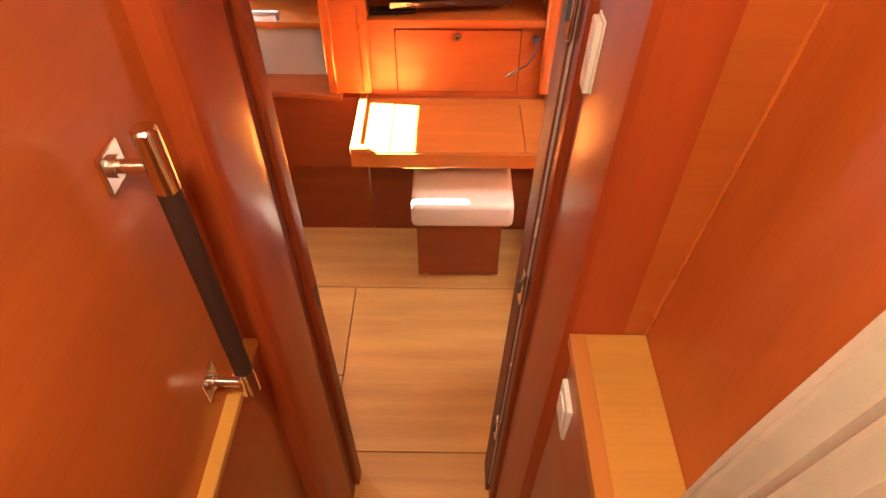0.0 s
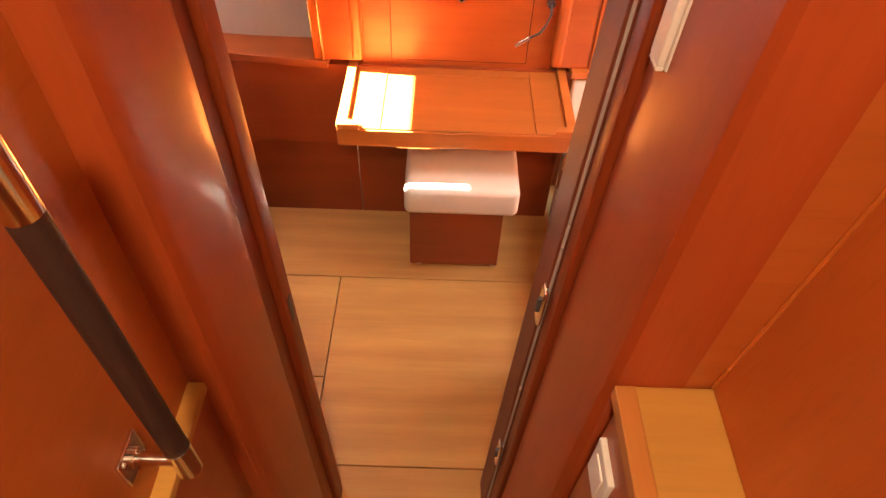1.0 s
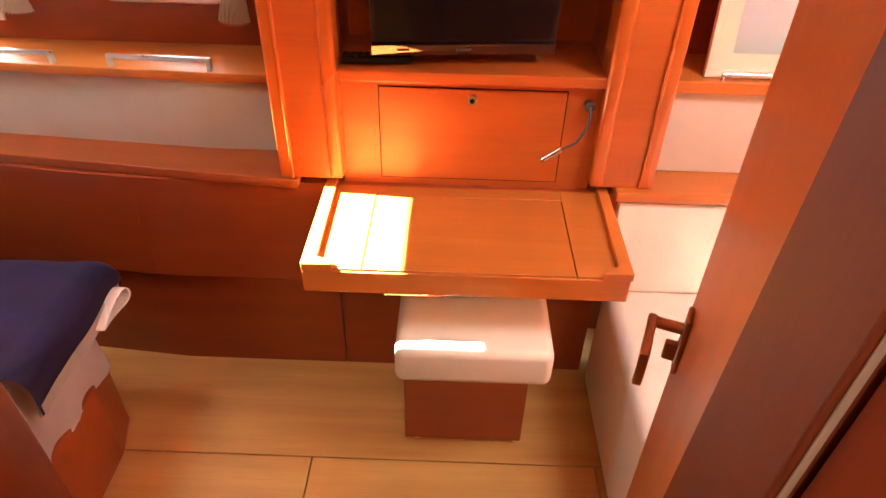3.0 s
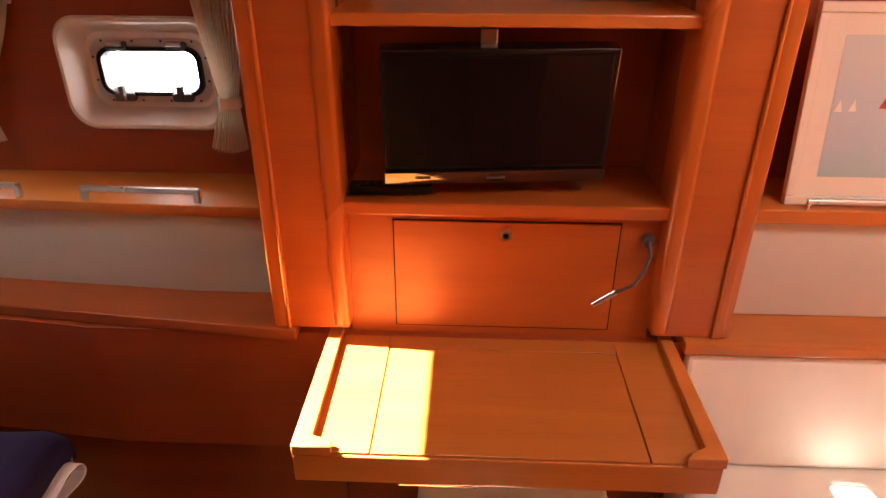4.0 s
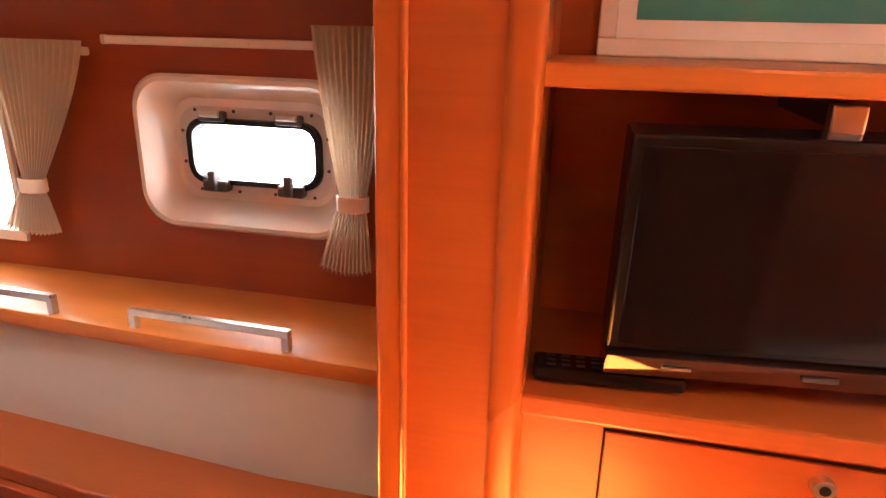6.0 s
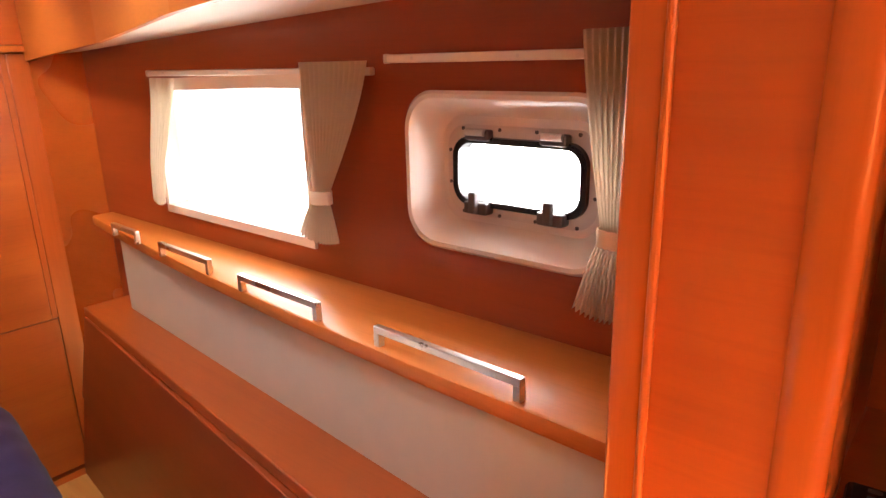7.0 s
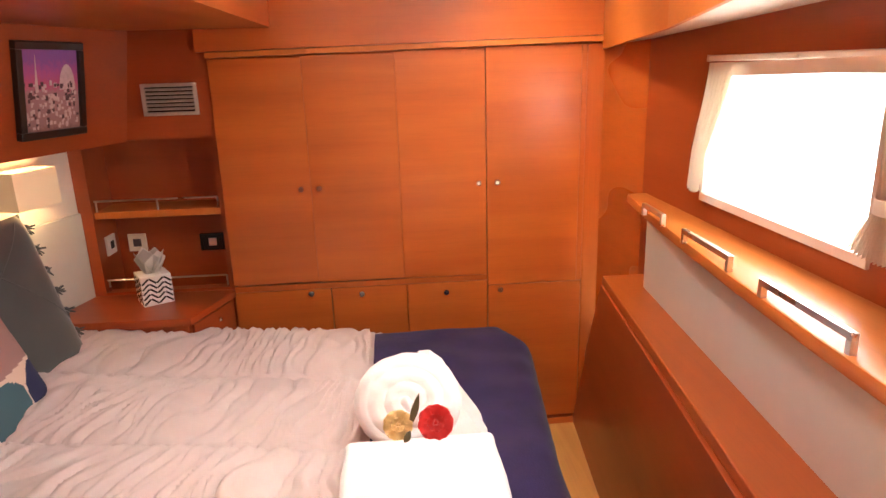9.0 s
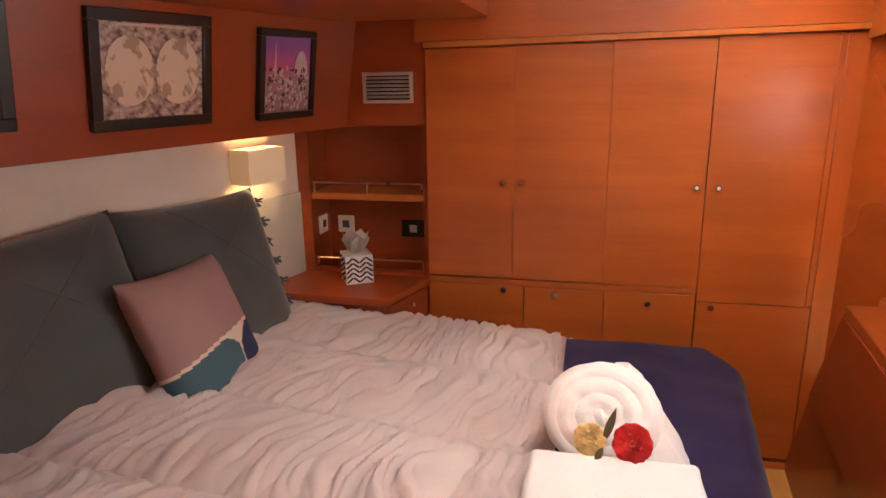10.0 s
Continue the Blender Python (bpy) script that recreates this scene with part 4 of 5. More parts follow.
def navy(u, v):
    """The folded blanket across the foot, hanging over the end and the open side."""
    s = u * 1.63
    x = -2.10 + s
    y = 1.345 + v * (0.66 - 0.16 * max(0.0, u - 0.72) / 0.28)
    z = BZ + 0.030 + 0.006 * noise.noise((x * 9, y * 9, 2.0)) + 0.008 * noise.noise((x * 3, y * 3, 7.0))
    y_end = 1.83 - 0.11 * min(0.6, max(0.0, x + 1.76)) + 0.02 * min(1.0, max(0.0, (x + 1.05) / 0.2)) - 0.05 * max(0.0, (-1.80 - x) / 0.12)
    hung = max(0.0, y - y_end + 0.05)
    if y > y_end - 0.05:
        o = y - (y_end - 0.05)
        if o < 0.09:
            a = o / 0.09 * math.pi / 2
            y, z = y_end - 0.05 + 0.055 * math.sin(a), z - 0.055 * (1 - math.cos(a))
        else:
            z = z - 0.055 - (o - 0.09)
            y = y_end + 0.008 + 0.010 * math.sin(x * 17 + 1) * min(1, (o - 0.09) * 6)
    if x > -0.64:
        o = x + 0.64
        a = min(o / 0.09, 1) * math.pi / 2
        x = -0.64 + 0.055 * math.sin(a)
        z -= (0.055 * (1 - math.cos(a)) + max(0.0, o - 0.09) * 0.9) * max(0.0, 1 - hung / 0.12)
        x += 0.008 * math.sin(y * 21) * min(1, o * 4)
    if x < -1.93:
        o = -1.93 - x
        x, z = -1.93 - o * 0.55, z - o * 0.75
    return Vector((x, y, max(z, 0.06)))


blanket = thing("blanket", (-1.3, 1.5, BZ), "navy fleece blanket with pale lining across the berth foot", "blanket")
bm = grid(navy, 110, 60)
bmesh.ops.solidify(bm, geom=bm.faces[:], thickness=0.006)
part("fleece", bm, NAVY, blanket)


def lining(u, v):
    p = navy(min(1.0, u * 1.012), min(1.0, v * 1.02))
    return p + Vector((-0.010 * max(0.0, u - 0.85) / 0.15, -0.009 * max(0.0, v - 0.5) / 0.5, -0.010))


bm = grid(lining, 80, 40)
bmesh.ops.solidify(bm, geom=bm.faces[:], thickness=0.003)
part("lining", bm, SHEET, blanket, "pale fleece lining")


bm = grid(lambda u, v: navy(0.975 + 0.025 * u, 0.66 * v) + Vector((0.006, 0.003, 0.001)), 3, 30)
bmesh.ops.solidify(bm, geom=bm.faces[:], thickness=0.004)
part("turned_edge", bm, SHEET, blanket, "pale lining turned over the edge")


def corner_ring(x, k):
    """A drop-shaped turn of the lining, pointed towards the foot of the berth."""
    ring = []
    for n in range(28):
        a = n / 28 * 2 * math.pi
        w = math.sin(a) * (0.5 - 0.5 * math.cos(a)) ** 0.6
        ring.append(Vector((x + 0.004 * math.sin(2 * a + 1), 1.686 - (0.080 + k) * math.cos(a), 0.466 + (0.029 + k) * w + 0.003 * math.sin(3 * a))))
    return ring


part("rolled_corner", loft([corner_ring(-0.592, 0.003), corner_ring(-0.560, 0.002), corner_ring(-0.556, 0.0), corner_ring(-0.560, -0.003), corner_ring(-0.588, -0.004)]), [SHEET], blanket, "pale lining rolled at the corner")


# pillows
def pillow(name, w, h, t, m, mat, label, split=None):
    p = thing(name, m.translation, label, "pillow")

    def skin(side):
        def f(u, v):
            a, b = 2 * u - 1, 2 * v - 1
            wx = a * w / 2 * (1 - 0.07 * (1 - b * b) * abs(a) ** 2)
            wz = b * h / 2 * (1 - 0.07 * (1 - a * a) * abs(b) ** 2)
            full = max(0.0, (1 - a ** 4)) ** 0.55 * max(0.0, (1 - b ** 4)) ** 0.55
            wrinkle = 0.010 * noise.noise((a * 2.3 + w, b * 2.3, side * 1.0)) * full
            return m @ Vector((wx, side * (t / 2 * full) + wrinkle, wz + h / 2))
        return f

    fine = 84 if split else 30
    bm = grid(skin(1), fine, fine)
    grid(skin(-1), fine, fine, bm)
    bmesh.ops.remove_doubles(bm, verts=bm.verts, dist=0.0004)
    bmesh.ops.recalc_face_normals(bm, faces=bm.faces)
    if split:
        for f in bm.faces:
            c = m.inverted() @ f.calc_center_median()
            f.material_index = split(c.x / w, c.z / h)
    part("cover", bm, mat, p)
    if mat is GREYV:
        for s0, s1, e0, e1 in ((0.12, 0.95, 0.93, 0.18), (0.05, 0.30, 0.72, 0.96)):
            bm = bmesh.new()
            row = [skin(1)(s0 + (e0 - s0) * k / 16, s1 + (e1 - s1) * k / 16) for k in range(17)]
            for a_, b_ in zip(row, row[1:]):
                tube(a_, b_, 0.0022, seg=6, bm=bm)
            part("seam", bm, GREYV, p)
    return p


# local +y faces into the cabin
def on_headboard(x, y, z, turn, back, twist=0):
    return HB @ Matrix.Translation((x, y, z)) @ Matrix.Rotation(radians(turn), 4, 'Z') @ Matrix.Rotation(radians(back), 4, 'X') @ Matrix.Rotation(radians(twist), 4, 'Y')


PA = on_headboard(0.572, 0.235, 0.570, 0, 19, -1)
PB = on_headboard(1.075, 0.255, 0.535, 0, 21, 2)
PC = on_headboard(0.745, 0.395, 0.505, 13, 24, -2)
p1 = pillow("grey_pillow", 0.50, 0.485, 0.15, PA, GREYV, "large grey velvet pillow with tassels leaning on the headboard")
p2 = pillow("grey_pillow", 0.58, 0.53, 0.17, PB, GREYV, "large grey velvet pillow with tassels leaning on the headboard")


def patch(a, b):
    """Pink over a teal and a navy field with rounded shoulders, parted by a cream seam."""
    top = 0.46 - 0.15 * a
    if b > top:
        return 0
    seam = -0.13 - 0.10 * b
    shoulder = 0.10 * max(0.0, 1 - abs(a - seam) / 0.16) ** 2
    if b > top - 0.022 - shoulder or abs(a - seam) < 0.008:
        return 3
    return 2 if a < seam else 1


p3 = pillow("small_pillow", 0.365, 0.425, 0.13, PC, [PINKV, TEALV, NAVYV, PIPING], "small square pillow in dusty pink, teal and navy", patch)


def tassel(parent, c, r, s):
    rg = random.Random(s)
    bm = bmesh.new()
    for _ in range(16):
        d = Vector((rg.uniform(-1, 1), rg.uniform(-1, 1), rg.uniform(-1, 0.4))).normalized()
        tube(c, c + d * r, 0.004, 0.002, 6, bm)
    ball(c, r * 0.45, bm=bm, u=8, v=6)
    part("tassel", bm, GREYV, parent)


for k in range(7):
    tassel(p1, PA @ Vector((-0.252, 0.0, 0.03 + k * 0.068)), 0.027, k)
for k in range(4):
    tassel(p2, PB @ Vector((0.285, 0.0, 0.03 + k * 0.11)), 0.027, 20 + k)

# towels
def soft_stack(name, x0, x1, y0, y1, z0, hs, label):
    t = thing(name, ((x0 + x1) / 2, (y0 + y1) / 2, z0), label, "towel")
    z = z0
    for k, hgt in enumerate(hs):
        off = 0.008 * k
        bm = box(x0 + off, y0 + off * 0.6, z, x1 - off, y1 - off, z + hgt, hgt * 0.46, 5)
        bmesh.ops.subdivide_edges(bm, edges=[e for e in bm.edges if e.calc_length() > 0.1], cuts=10, use_grid_fill=True)
        for v in bm.verts:
            v.co += Vector((0.004 * noise.noise(v.co * 14), 0.006 * noise.noise(v.co * 11 + Vector((3, 1, 0))), 0.005 * noise.noise(v.co * 12 + Vector((0, 5, 2)))))
        part("fold", bm, TOWEL, t)
        z += hgt * 0.94
    return t


soft_stack("folded_towel", -1.185, -0.86, 1.29, 1.635, 0.556, (0.032, 0.034, 0.036), "stack of folded white terry towels on the blanket")
roll_t = thing("rolled_towel", (-1.30, 1.45, 0.565), "rolled white terry towel on the navy blanket", "towel")
RC = Vector((-1.262, 1.440, 0.686))
TILT = Matrix.Translation(RC) @ Matrix.Rotation(radians(-34), 4, 'Y') @ Matrix.Diagonal((1.0, 1.12, 1.14, 1.0)) @ Matrix.Translation(-RC)
# end face with the turns of the roll as a soft spiral, then the side
NT = 56
rings = []
for k in range(34):
    rr = 0.003 + 0.087 * k / 33
    ring = []
    for q in range(NT):
        t_ = q / NT * 2 * math.pi
        turn = (rr / 0.030 - q / NT + 0.12 * noise.noise((math.cos(t_) * 1.5, math.sin(t_) * 1.5, 0.3))) % 1.0
        lift = 0.0065 * (1 - abs(2 * turn - 1)) ** 0.6 + 0.005 * noise.noise((math.cos(t_) * rr * 40, math.sin(t_) * rr * 40, 2.0))
        ring.append(RC + Vector((0.012 - 2.2 * rr * rr + lift * min(1.0, (0.095 - rr) / 0.015), rr * 1.12 * math.cos(t_), rr * math.sin(t_))))
    rings.append(ring)
for dx, rr in ((-0.016, 0.0965), (-0.028, 0.099), (-0.07, 0.098), (-0.12, 0.092), (-0.13, 0.08)):
    rings.append([RC + Vector((dx, rr * 1.12 * math.cos(q / NT * 2 * math.pi) + 0.003 * noise.noise((q * 0.4, dx * 30, 1.0)), rr * math.sin(q / NT * 2 * math.pi) + 0.003 * noise.noise((q * 0.4, dx * 30, 5.0)))) for q in range(NT)])
part("roll", moved(loft(rings, cap=True), TILT), TOWEL, roll_t)
# the loose end lies against the roll and runs down to the blanket
TAIL = [(1.45, 0.575), (1.45, 0.70), (1.475, 0.722), (1.50, 0.722), (1.53, 0.70), (1.565, 0.655), (1.61, 0.600), (1.625, 0.575)]
bm = loft([[Vector((-1.20 - 0.72 * (b_ - 0.575) - 0.16 * k / 12 + (0.006 if 0 < k < 12 else -0.004), a_ + 0.005 * noise.noise((a_ * 20, k * 0.5, 1.0)), b_ - 0.010 * k / 12 + (0.006 * noise.noise((a_ * 16, k * 0.4, 3.0)) if b_ > 0.58 else 0))) for a_, b_ in TAIL] for k in range(13)], cap=True)
part("flap", bm, TOWEL, roll_t, "loose end of the towel")


def rose(name, place, size, colour, label):
    mt = plain(name + "_petal", colour, 0.6, mottle=0.25, scale=60, sheen=0.3)
    fl = thing(name, place, label, "flower")
    rg = random.Random(int(size * 1000))
    base = Vector(place)
    tiltm = Matrix.Rotation(radians(60), 4, 'Y')
    for ring, (n, rad, up, ps) in enumerate(((3, 0.10, 0.46, 0.40), (4, 0.26, 0.34, 0.62), (5, 0.50, 0.10, 1.00))):
        for k in range(n):
            a = 2 * math.pi * (k / n) + ring * 0.7 + rg.uniform(-0.15, 0.15)
            open_ = radians(18 + ring * 27)

            def petal(u, v):
                w = (u - 0.5) * 2
                wide = math.sin(math.pi * min(0.97, 0.12 + v * 0.78)) ** 0.6 * ps * 0.64
                out = rad * 0.5 + v * ps * math.sin(open_) * 0.8
                h_ = up * 0.6 + v * ps * math.cos(open_) * 0.8 + 0.16 * w * w * (1 - v) - 0.22 * v * v * ps * w * w + 0.05 * v * math.sin(w * 6 + 2 * k)
                loc_ = Vector((math.cos(a) * out - math.sin(a) * w * wide, math.sin(a) * out + math.cos(a) * w * wide, h_ - 0.1))
                return base + tiltm @ (loc_ * size)
            bm = grid(petal, 10, 10)
            bmesh.ops.solidify(bm, geom=bm.faces[:], thickness=0.0012)
            part("petal", bm, mt, fl)
    part("heart", ball(base + tiltm @ Vector((0, 0, 0.12 * size)), size * 0.20, u=10, v=8), mt, fl)
    return fl


rose("red_rose", (-1.166, 1.494, 0.682), 0.037, (0.62, 0.018, 0.02), "red artificial rose lying on the white towel")
yr = rose("cream_rose", (-1.170, 1.414, 0.680), 0.031, (0.74, 0.56, 0.25), "cream yellow artificial rose lying on the white towel")
LEAF = plain("dry_leaf", (0.10, 0.075, 0.03), 0.6, mottle=0.2)
for (bx, by, bz), (tx, ty, tz) in (((-1.17, 1.44, 0.675), (-1.185, 1.462, 0.745)), ((-1.16, 1.44, 0.67), (-1.14, 1.425, 0.655))):
    A, B = Vector((bx, by, bz)), Vector((tx, ty, tz))
    sd = (B - A).cross(Vector((1, 0, 0))).normalized() * 0.008
    bm = grid(lambda u, v: A.lerp(B, v) + sd * (u - 0.5) * 2 * math.sin(math.pi * (0.04 + v * 0.95)) + Vector((0.003 * math.sin(v * 3), 0, 0)), 4, 8)
    bmesh.ops.solidify(bm, geom=bm.faces[:], thickness=0.0008)
    part("leaf", bm, LEAF, yr)

# ---- porthole, window and curtains ----
PC_, PZ = -0.47, 1.250
port = thing("porthole", (PC_, HULL_Y, 1.12), "white moulded porthole surround with hinged metal window", "window", "", "structure")


def oval(w, h, r_, y, n=7, dz=0.0):
    return [Vector((PC_ + a_, y, PZ + dz + b_)) for a_, b_ in rounded(w, h, r_, n)]


surround = loft([oval(0.388, 0.262, 0.062, 2.236), oval(0.390, 0.264, 0.062, 2.226), oval(0.380, 0.254, 0.060, 2.220), oval(0.366, 0.240, 0.056, 2.221),
                 oval(0.350, 0.224, 0.052, 2.231), oval(0.318, 0.196, 0.045, 2.262), oval(0.302, 0.178, 0.042, 2.276), oval(0.262, 0.122, 0.036, 2.284)])
part("surround", surround, GEL, port, "glossy white moulded surround")
plate = part("frame_plate", loft([oval(0.292, 0.156, 0.04, 2.284, dz=-0.003), oval(0.290, 0.154, 0.04, 2.279, dz=-0.003), oval(0.252, 0.114, 0.032, 2.279, dz=-0.003), oval(0.252, 0.114, 0.032, 2.30, dz=-0.003)]), plain("pale_alloy", (0.66, 0.60, 0.57), 0.35, metal=0.4), port, "pale alloy window frame")
part("gasket", loft([oval(0.256, 0.118, 0.034, 2.281, dz=-0.003), oval(0.254, 0.116, 0.034, 2.270, dz=-0.003), oval(0.232, 0.096, 0.026, 2.270, dz=-0.003), oval(0.230, 0.094, 0.026, 2.296, dz=-0.003)]), BLACK, port, "black rubber gasket")
pane = part("pane", prism([(PC_ + a_, PZ - 0.003 + b_) for a_, b_ in rounded(0.236, 0.10, 0.028)], 2.286, 2.292, "y"), GLASS, port)
pane.visible_shadow = False
for hx in (-0.072, 0.072):
    hg = part("hinge", box(PC_ + hx - 0.024, 2.262, PZ + 0.05, PC_ + hx + 0.024, 2.281, PZ + 0.068, 0.004), GREY_PL, port, "dark hinge")
    part("hinge_pin", tube((PC_ + hx - 0.018, 2.262, PZ + 0.064), (PC_ + hx + 0.018, 2.262, PZ + 0.064), 0.006), BRUSHED, hg)
    lt = part("latch", box(PC_ + hx - 0.024, 2.258, PZ - 0.073, PC_ + hx + 0.024, 2.281, PZ - 0.052, 0.004), GREY_PL, port, "dark latch")
    part("latch_tab", moved(box(-0.007, -0.008, -0.014, 0.007, 0.006, 0.022, 0.003), Matrix.Translation((PC_ + hx, 2.256, PZ - 0.056))), GREY_PL, lt)
for sx, sz in ((-0.138, 0.03), (-0.138, -0.025), (0.138, 0.03), (0.138, -0.025), (-0.11, 0.068), (-0.035, 0.068), (0.035, 0.068), (0.11, 0.068), (-0.11, -0.074), (-0.035, -0.074), (0.035, -0.074), (0.11, -0.074)):
    part("screw", tube((PC_ + sx, 2.280, PZ + sz), (PC_ + sx, 2.2775, PZ + sz), 0.0032, seg=8), GREY_PL, plate)

win = thing("window_1", (-1.25, HULL_Y, 1.06), "wide cabin window with white lower frame", "window", "", "structure")
for x0, z0, x1, z1 in ((-1.553, 1.055, -0.937, 1.0765), (-1.553, 1.380, -0.937, 1.396), (-1.553, 1.0765, -1.5405, 1.380), (-0.9495, 1.0765, -0.937, 1.380)):
    part("window_frame", box(x0, 2.227, z0, x1, 2.288, z1, 0.002), WHITE_PL, win)
wp = part("pane", box(-1.542, 2.272, 1.074, -0.948, 2.278, 1.383, 0), GLASS, win)
wp.visible_shadow = False


def curtain_track(x0, x1, z, y=2.222):
    t = thing("curtain_track", ((x0 + x1) / 2, y, z), "slim white curtain track on the hull lining", "curtain rail")
    part("track", box(x0, y, z - 0.007, x1, y + 0.013, z + 0.007, 0.003), WHITE_PL, t)
    part("end_cap", box(x0 - 0.006, y - 0.002, z - 0.008, x0, y + 0.013, z + 0.008, 0.003), WHITE_PL, t)
    for k in range(3):
        xx = x0 + (x1 - x0) * (0.1 + 0.35 * k)
        part("screw", tube((xx, y, z), (xx, y - 0.001, z), 0.003, seg=8), BRUSHED, t)


curtain_track(-0.70, -0.11, 1.432)
curtain_track(-1.55, -0.74, 1.412)
valance = thing("window_valance", (-1.25, 2.215, 1.36), "narrow beige cloth strip across the window head", "curtain")
part("cloth", grid(lambda u, v: Vector((-1.50 + 0.62 * u, 2.214 + 0.004 * math.sin(u * 40), 1.370 + 0.016 * u + (0.030 - 0.006 * u) * v)), 60, 3), CURTAIN, valance)


def curtain(top, tie, bottom, zt, zm, zb, pleats, y=2.196, seed=0.0, band=True, depth=1.0):
    """A pleated curtain gathered by a band."""
    cu = thing("curtain", ((tie[0] + tie[1]) / 2, y, zb), "pleated beige curtain gathered with a tie band", "curtain", "curtains along the hull")
    vm = (zt - zm) / (zt - zb)

    def f(u, v):
        if v < vm:
            s = (v / vm)
            s = s ** 1.3
            x0, x1 = top[0] + (tie[0] - top[0]) * s, top[1] + (tie[1] - top[1]) * s
            z = zt + (zm - zt) * (v / vm)
        else:
            s = ((v - vm) / (1 - vm)) ** 0.8
            x0, x1 = tie[0] + (bottom[0] - tie[0]) * s, tie[1] + (bottom[1] - tie[1]) * s
            z = zm + (zb - zm) * (v - vm) / (1 - vm)
        pinch = abs(v - vm)
        amp = depth * min(0.004 + 0.010 * min(1.0, pinch * 3), 0.42 * (x1 - x0) / pleats)
        ph = u * pleats * 2 * math.pi + 0.7 * math.sin(3 * v + seed) + 0.8 * noise.noise((u * 5, v * 2, seed))
        zz = z + 0.010 * (abs(u - 0.5) * 2) ** 2 * max(0.0, (v - vm) / (1 - vm)) + 0.002 * math.sin(ph) * v
        return Vector((x0 + (x1 - x0) * u, y + amp * math.sin(ph), zz))

    bm = grid(f, pleats * 14, 46)
    bmesh.ops.solidify(bm, geom=bm.faces[:], thickness=0.0018)
    part("cloth", bm, CURTAIN, cu)
    if not band:
        return cu
    cx, w = (tie[0] + tie[1]) / 2, (tie[1] - tie[0]) / 2 + 0.004
    ring = lambda z_, k: [Vector((cx + w * k * math.cos(a_ / 24 * 6.2832), y + 0.017 * k * math.sin(a_ / 24 * 6.2832), z_)) for a_ in range(24)]
    part("tie_band", loft([ring(zm - 0.013, 1.0), ring(zm - 0.012, 1.07), ring(zm + 0.012, 1.07), ring(zm + 0.013, 1.0)]), CURTAIN, cu, "beige tie band")
    return cu


curtain((-0.319, -0.195), (-0.279, -0.237), (-0.318, -0.228), 1.462, 1.195, 1.073, 12, seed=1.0)
curtain((-0.905, -0.723), (-0.888, -0.846), (-0.943, -0.820), 1.430, 1.180, 1.086, 13, seed=2.0)
curtain((-1.490, -1.372), (-1.542, -1.466), (-1.560, -1.492), 1.402, 1.20, 1.083, 7, seed=3.0, band=False, depth=0.6)

# ---- pictures and lamp on the headboard side ----
def on_soffit(x, z):
    return HB @ Matrix.Translation((x, 0.195 + 0.15 * (z - 1.195) + 0.019, z)) @ Matrix.Rotation(radians(-8.5), 4, 'X') @ Matrix.Rotation(math.pi, 4, 'Z')


def old_map():
    """Aged paper with two pale hemispheres and mottled land."""
    mat = bpy.data.materials.new("old_map_print")
    mat.use_nodes = True
    n, l = links(mat)
    b = n["Principled BSDF"]
    b.inputs["Roughness"].default_value = 0.3
    co = n.new("ShaderNodeTexCoord")
    no = n.new("ShaderNodeTexNoise")
    no.inputs["Scale"].default_value, no.inputs["Detail"].default_value = 14, 6
    l.new(co.outputs["Generated"], no.inputs["Vector"])
    rp = n.new("ShaderNodeValToRGB")
    for e_, (p, c_) in zip([rp.color_ramp.elements[0], rp.color_ramp.elements[1], rp.color_ramp.elements.new(0.56)], ((0.36, (0.13, 0.08, 0.08, 1)), (0.60, (0.66, 0.51, 0.38, 1)), (0.48, (0.38, 0.27, 0.22, 1)))):
        e_.position, e_.color = p, c_
    l.new(no.outputs["Fac"], rp.inputs[0])
    l.new(rp.outputs[0], b.inputs["Base Color"])
    return mat


def land(name, sea, soil):
    mat = bpy.data.materials.new(name)
    mat.use_nodes = True
    n, l = links(mat)
    b = n["Principled BSDF"]
    b.inputs["Roughness"].default_value = 0.35
    co = n.new("ShaderNodeTexCoord")
    no = n.new("ShaderNodeTexNoise")
    no.inputs["Scale"].default_value, no.inputs["Detail"].default_value = 3.2, 5
    l.new(co.outputs["Generated"], no.inputs["Vector"])
    rp = n.new("ShaderNodeValToRGB")
    rp.color_ramp.elements[0].position, rp.color_ramp.elements[0].color = 0.50, (*sea, 1)
    rp.color_ramp.elements[1].position, rp.color_ramp.elements[1].color = 0.56, (*soil, 1)
    l.new(no.outputs["Fac"], rp.inputs[0])
    l.new(rp.outputs[0], b.inputs["Base Color"])
    return mat


DARKF = plain("dark_wood_frame", (0.018, 0.012, 0.010), 0.35, coat=0.2)
MM = on_soffit(0.737, 1.250)
mp = framed("framed_map", 0.345, 0.280, 0.02, 0.028, DARKF, None, old_map(), MM, "old twin-hemisphere map in a dark frame over the bed")
HEMI = land("hemisphere_print", (0.72, 0.60, 0.46), (0.42, 0.31, 0.21))
for hx in (-0.068, 0.068):
    part("hemisphere", moved(prism([(hx + 0.066 * math.cos(i * 0.2244), 0.14 + 0.082 * math.sin(i * 0.2244)) for i in range(28)], 0.0065, 0.0078, "y"), MM), HEMI, mp)
part("title_band", moved(box(-0.10, 0.0065, 0.243, 0.10, 0.0078, 0.249, 0), MM), PIPING, mp)
CITY = painted("city_print", [(0.0, (0.10, 0.03, 0.04)), (0.18, (0.35, 0.22, 0.22)), (0.58, (0.40, 0.24, 0.27)), (0.70, (0.56, 0.12, 0.24)), (0.84, (0.46, 0.11, 0.34)), (1.0, (0.26, 0.11, 0.40))], wobble=0.12, scale=16.0)
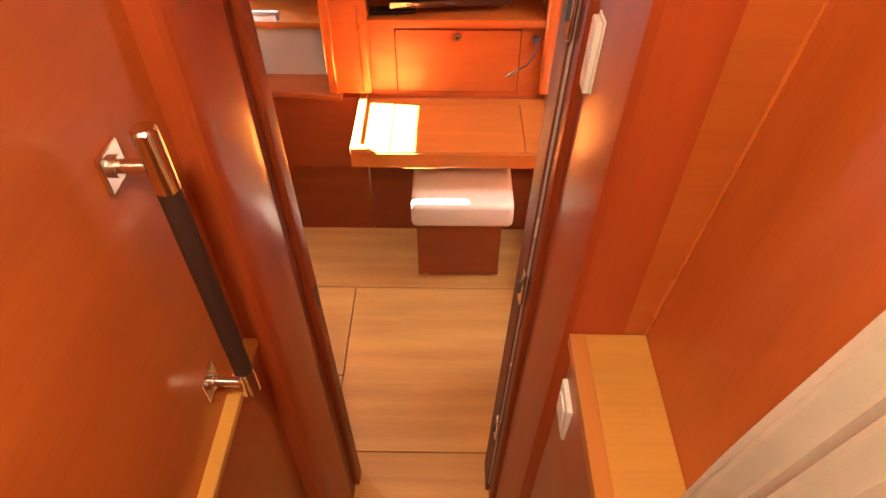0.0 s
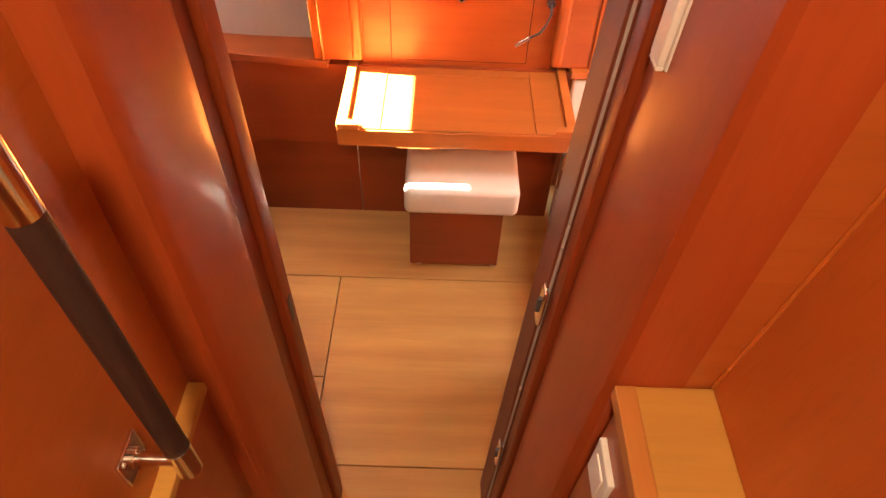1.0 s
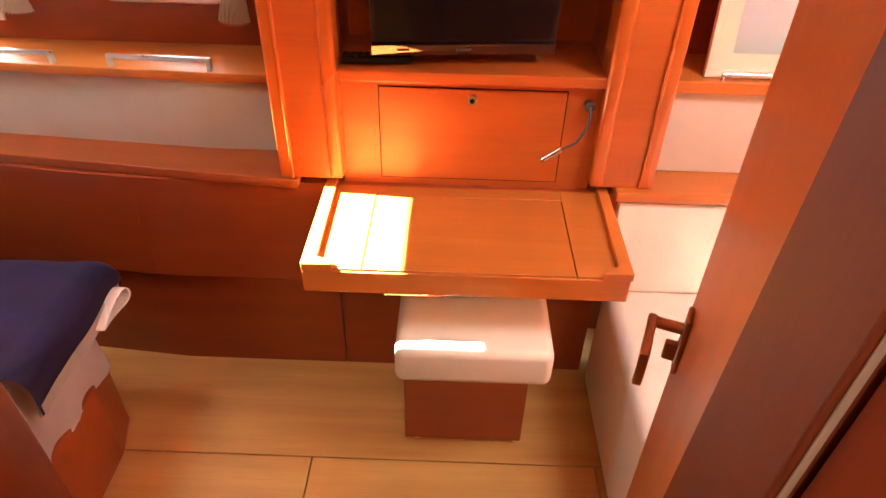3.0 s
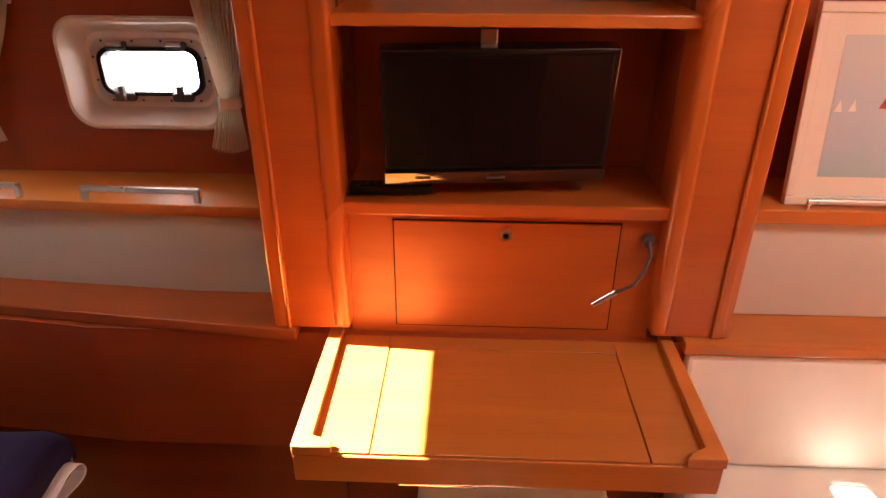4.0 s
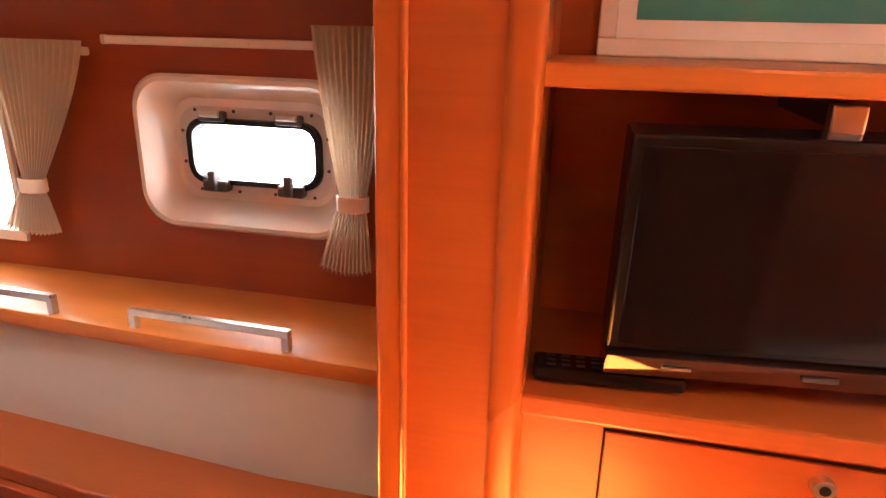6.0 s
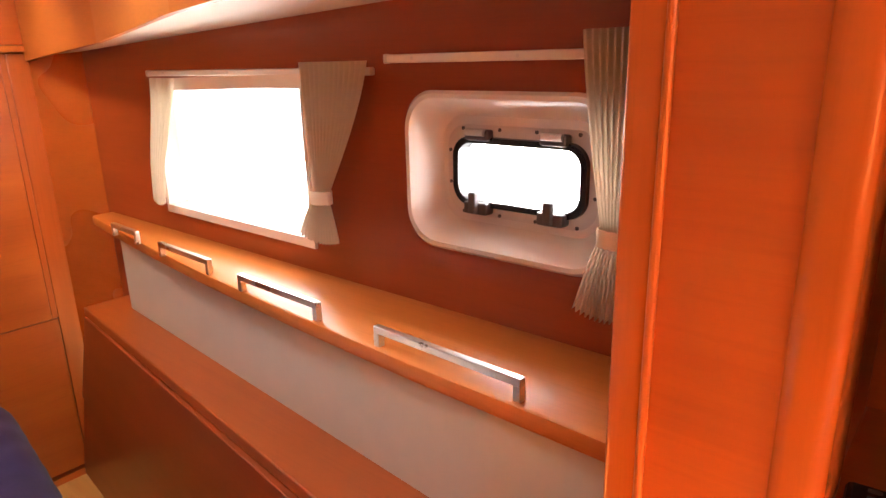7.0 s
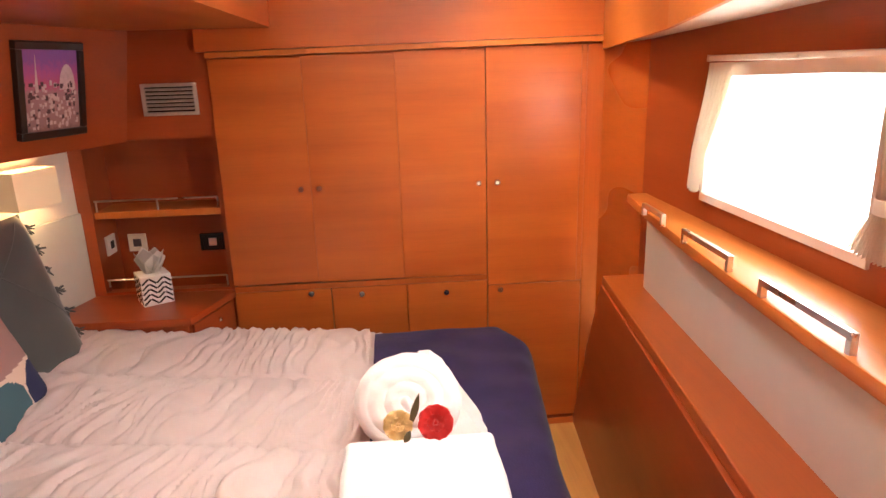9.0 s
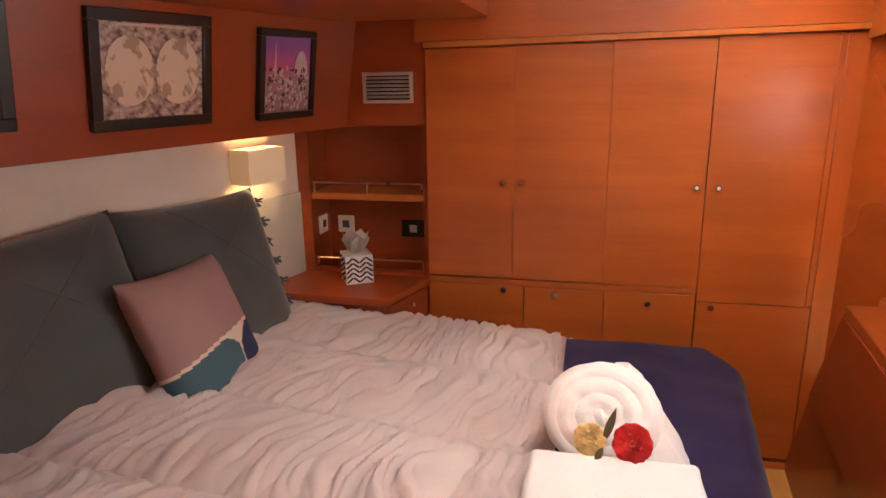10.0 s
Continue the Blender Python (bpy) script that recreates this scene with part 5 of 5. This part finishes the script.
CM = on_soffit(0.265, 1.244)
cp = framed("framed_city_photo", 0.245, 0.268, 0.02, 0.022, DARKF, None, CITY, CM, "pink city skyline photograph in a dark frame over the bed")
WHITEISH = plain("pale_print_ink", (0.62, 0.52, 0.52), 0.4, mottle=0.3, scale=80)
rg = random.Random(8)
DARKISH = plain("dark_print_ink", (0.09, 0.05, 0.06), 0.4, mottle=0.3, scale=80)
for k in range(150):
    bx = rg.uniform(-0.098, 0.088)
    bz = rg.uniform(0.024, 0.150)
    bw, bh = rg.uniform(0.004, 0.010), rg.uniform(0.005, 0.014)
    part("printed_house", moved(box(bx, 0.0068 - 0.000006 * k, bz, bx + bw, 0.0078, bz + bh, 0), CM), WHITEISH if k % 3 else DARKISH, cp)
part("printed_tower", moved(prism([(-0.060, 0.13), (-0.048, 0.13), (-0.054, 0.232)], 0.0066, 0.0076, "y"), CM), WHITEISH, cp)
part("printed_dome", moved(prism([(0.058 + 0.030 * math.cos(i * 0.3142), 0.135 + 0.072 * max(0, math.sin(i * 0.3142))) for i in range(11)], 0.0066, 0.0076, "y"), CM), WHITEISH, cp)
framed("framed_photo", 0.30, 0.285, 0.02, 0.028, DARKF, None, CITY, on_soffit(1.225, 1.268), "dark framed photograph over the bed")

SHADE = bpy.data.materials.new("lit_linen_shade")
SHADE.use_nodes = True
_n, _l = links(SHADE)
_b = _n["Principled BSDF"]
_b.inputs["Base Color"].default_value = (0.78, 0.66, 0.48, 1)
_b.inputs["Roughness"].default_value = 0.9
_b.inputs["Emission Color"].default_value = (1.0, 0.62, 0.28, 1)
_b.inputs["Emission Strength"].default_value = 0.03
wl = thing("wall_lamp", tuple(HB @ Vector((0.245, 0.06, 1.03))), "lit cream box shade wall lamp over the bed", "lamp")
for x0, y0, x1, y1 in ((0.165, 0.012, 0.168, 0.10), (0.327, 0.012, 0.33, 0.10), (0.168, 0.097, 0.327, 0.10), (0.168, 0.012, 0.327, 0.015)):
    part("shade_side", moved(box(x0, y0, 1.03, x1, y1, 1.145, 0), HB), SHADE, wl, "lit cream fabric shade")
part("back_plate", moved(box(0.21, 0.0, 1.05, 0.285, 0.012, 1.12, 0.003), HB), BRUSHED, wl)
part("bulb", moved(ball((0.245, 0.055, 1.085), 0.018), HB), glow("warm_bulb", (1.0, 0.66, 0.32), 18.0), wl)

# deck hatches and ceiling lights
for hx0, hy0, hx1, hy1 in (HATCH, HATCH_B, HATCH_C):
    hh = thing("deck_hatch", ((hx0 + hx1) / 2, (hy0 + hy1) / 2, CEIL_Z), "clear deck hatch with white frame in the headliner", "hatch", "deck hatches", "structure")
    for x0, y0, x1, y1 in ((hx0 - 0.03, hy0 - 0.03, hx1 + 0.03, hy0), (hx0 - 0.03, hy1, hx1 + 0.03, hy1 + 0.03), (hx0 - 0.03, hy0, hx0, hy1), (hx1, hy0, hx1 + 0.03, hy1)):
        part("frame_bar", box(x0, y0, CEIL_Z - 0.01, x1, y1, CEIL_Z + 0.004, 0.003), GEL, hh)
for lx, ly, lz in ((-1.25, 1.45, CEIL_Z), (-1.84, 1.80, CEIL_Z), (0.30, 1.20, CEIL_Z), (0.27, -0.45, 2.6)):
    dl = thing("downlight", (lx, ly, lz), "small round steel ceiling downlight", "lamp", "downlights", "structure")
    part("bezel", loft([[Vector((lx + r_ * math.cos(i / 28 * 6.2832), ly + r_ * math.sin(i / 28 * 6.2832), z_)) for i in range(28)] for r_, z_ in ((0.085, lz), (0.083, lz - 0.008), (0.072, lz - 0.009), (0.07, lz))]), CHROME, dl)
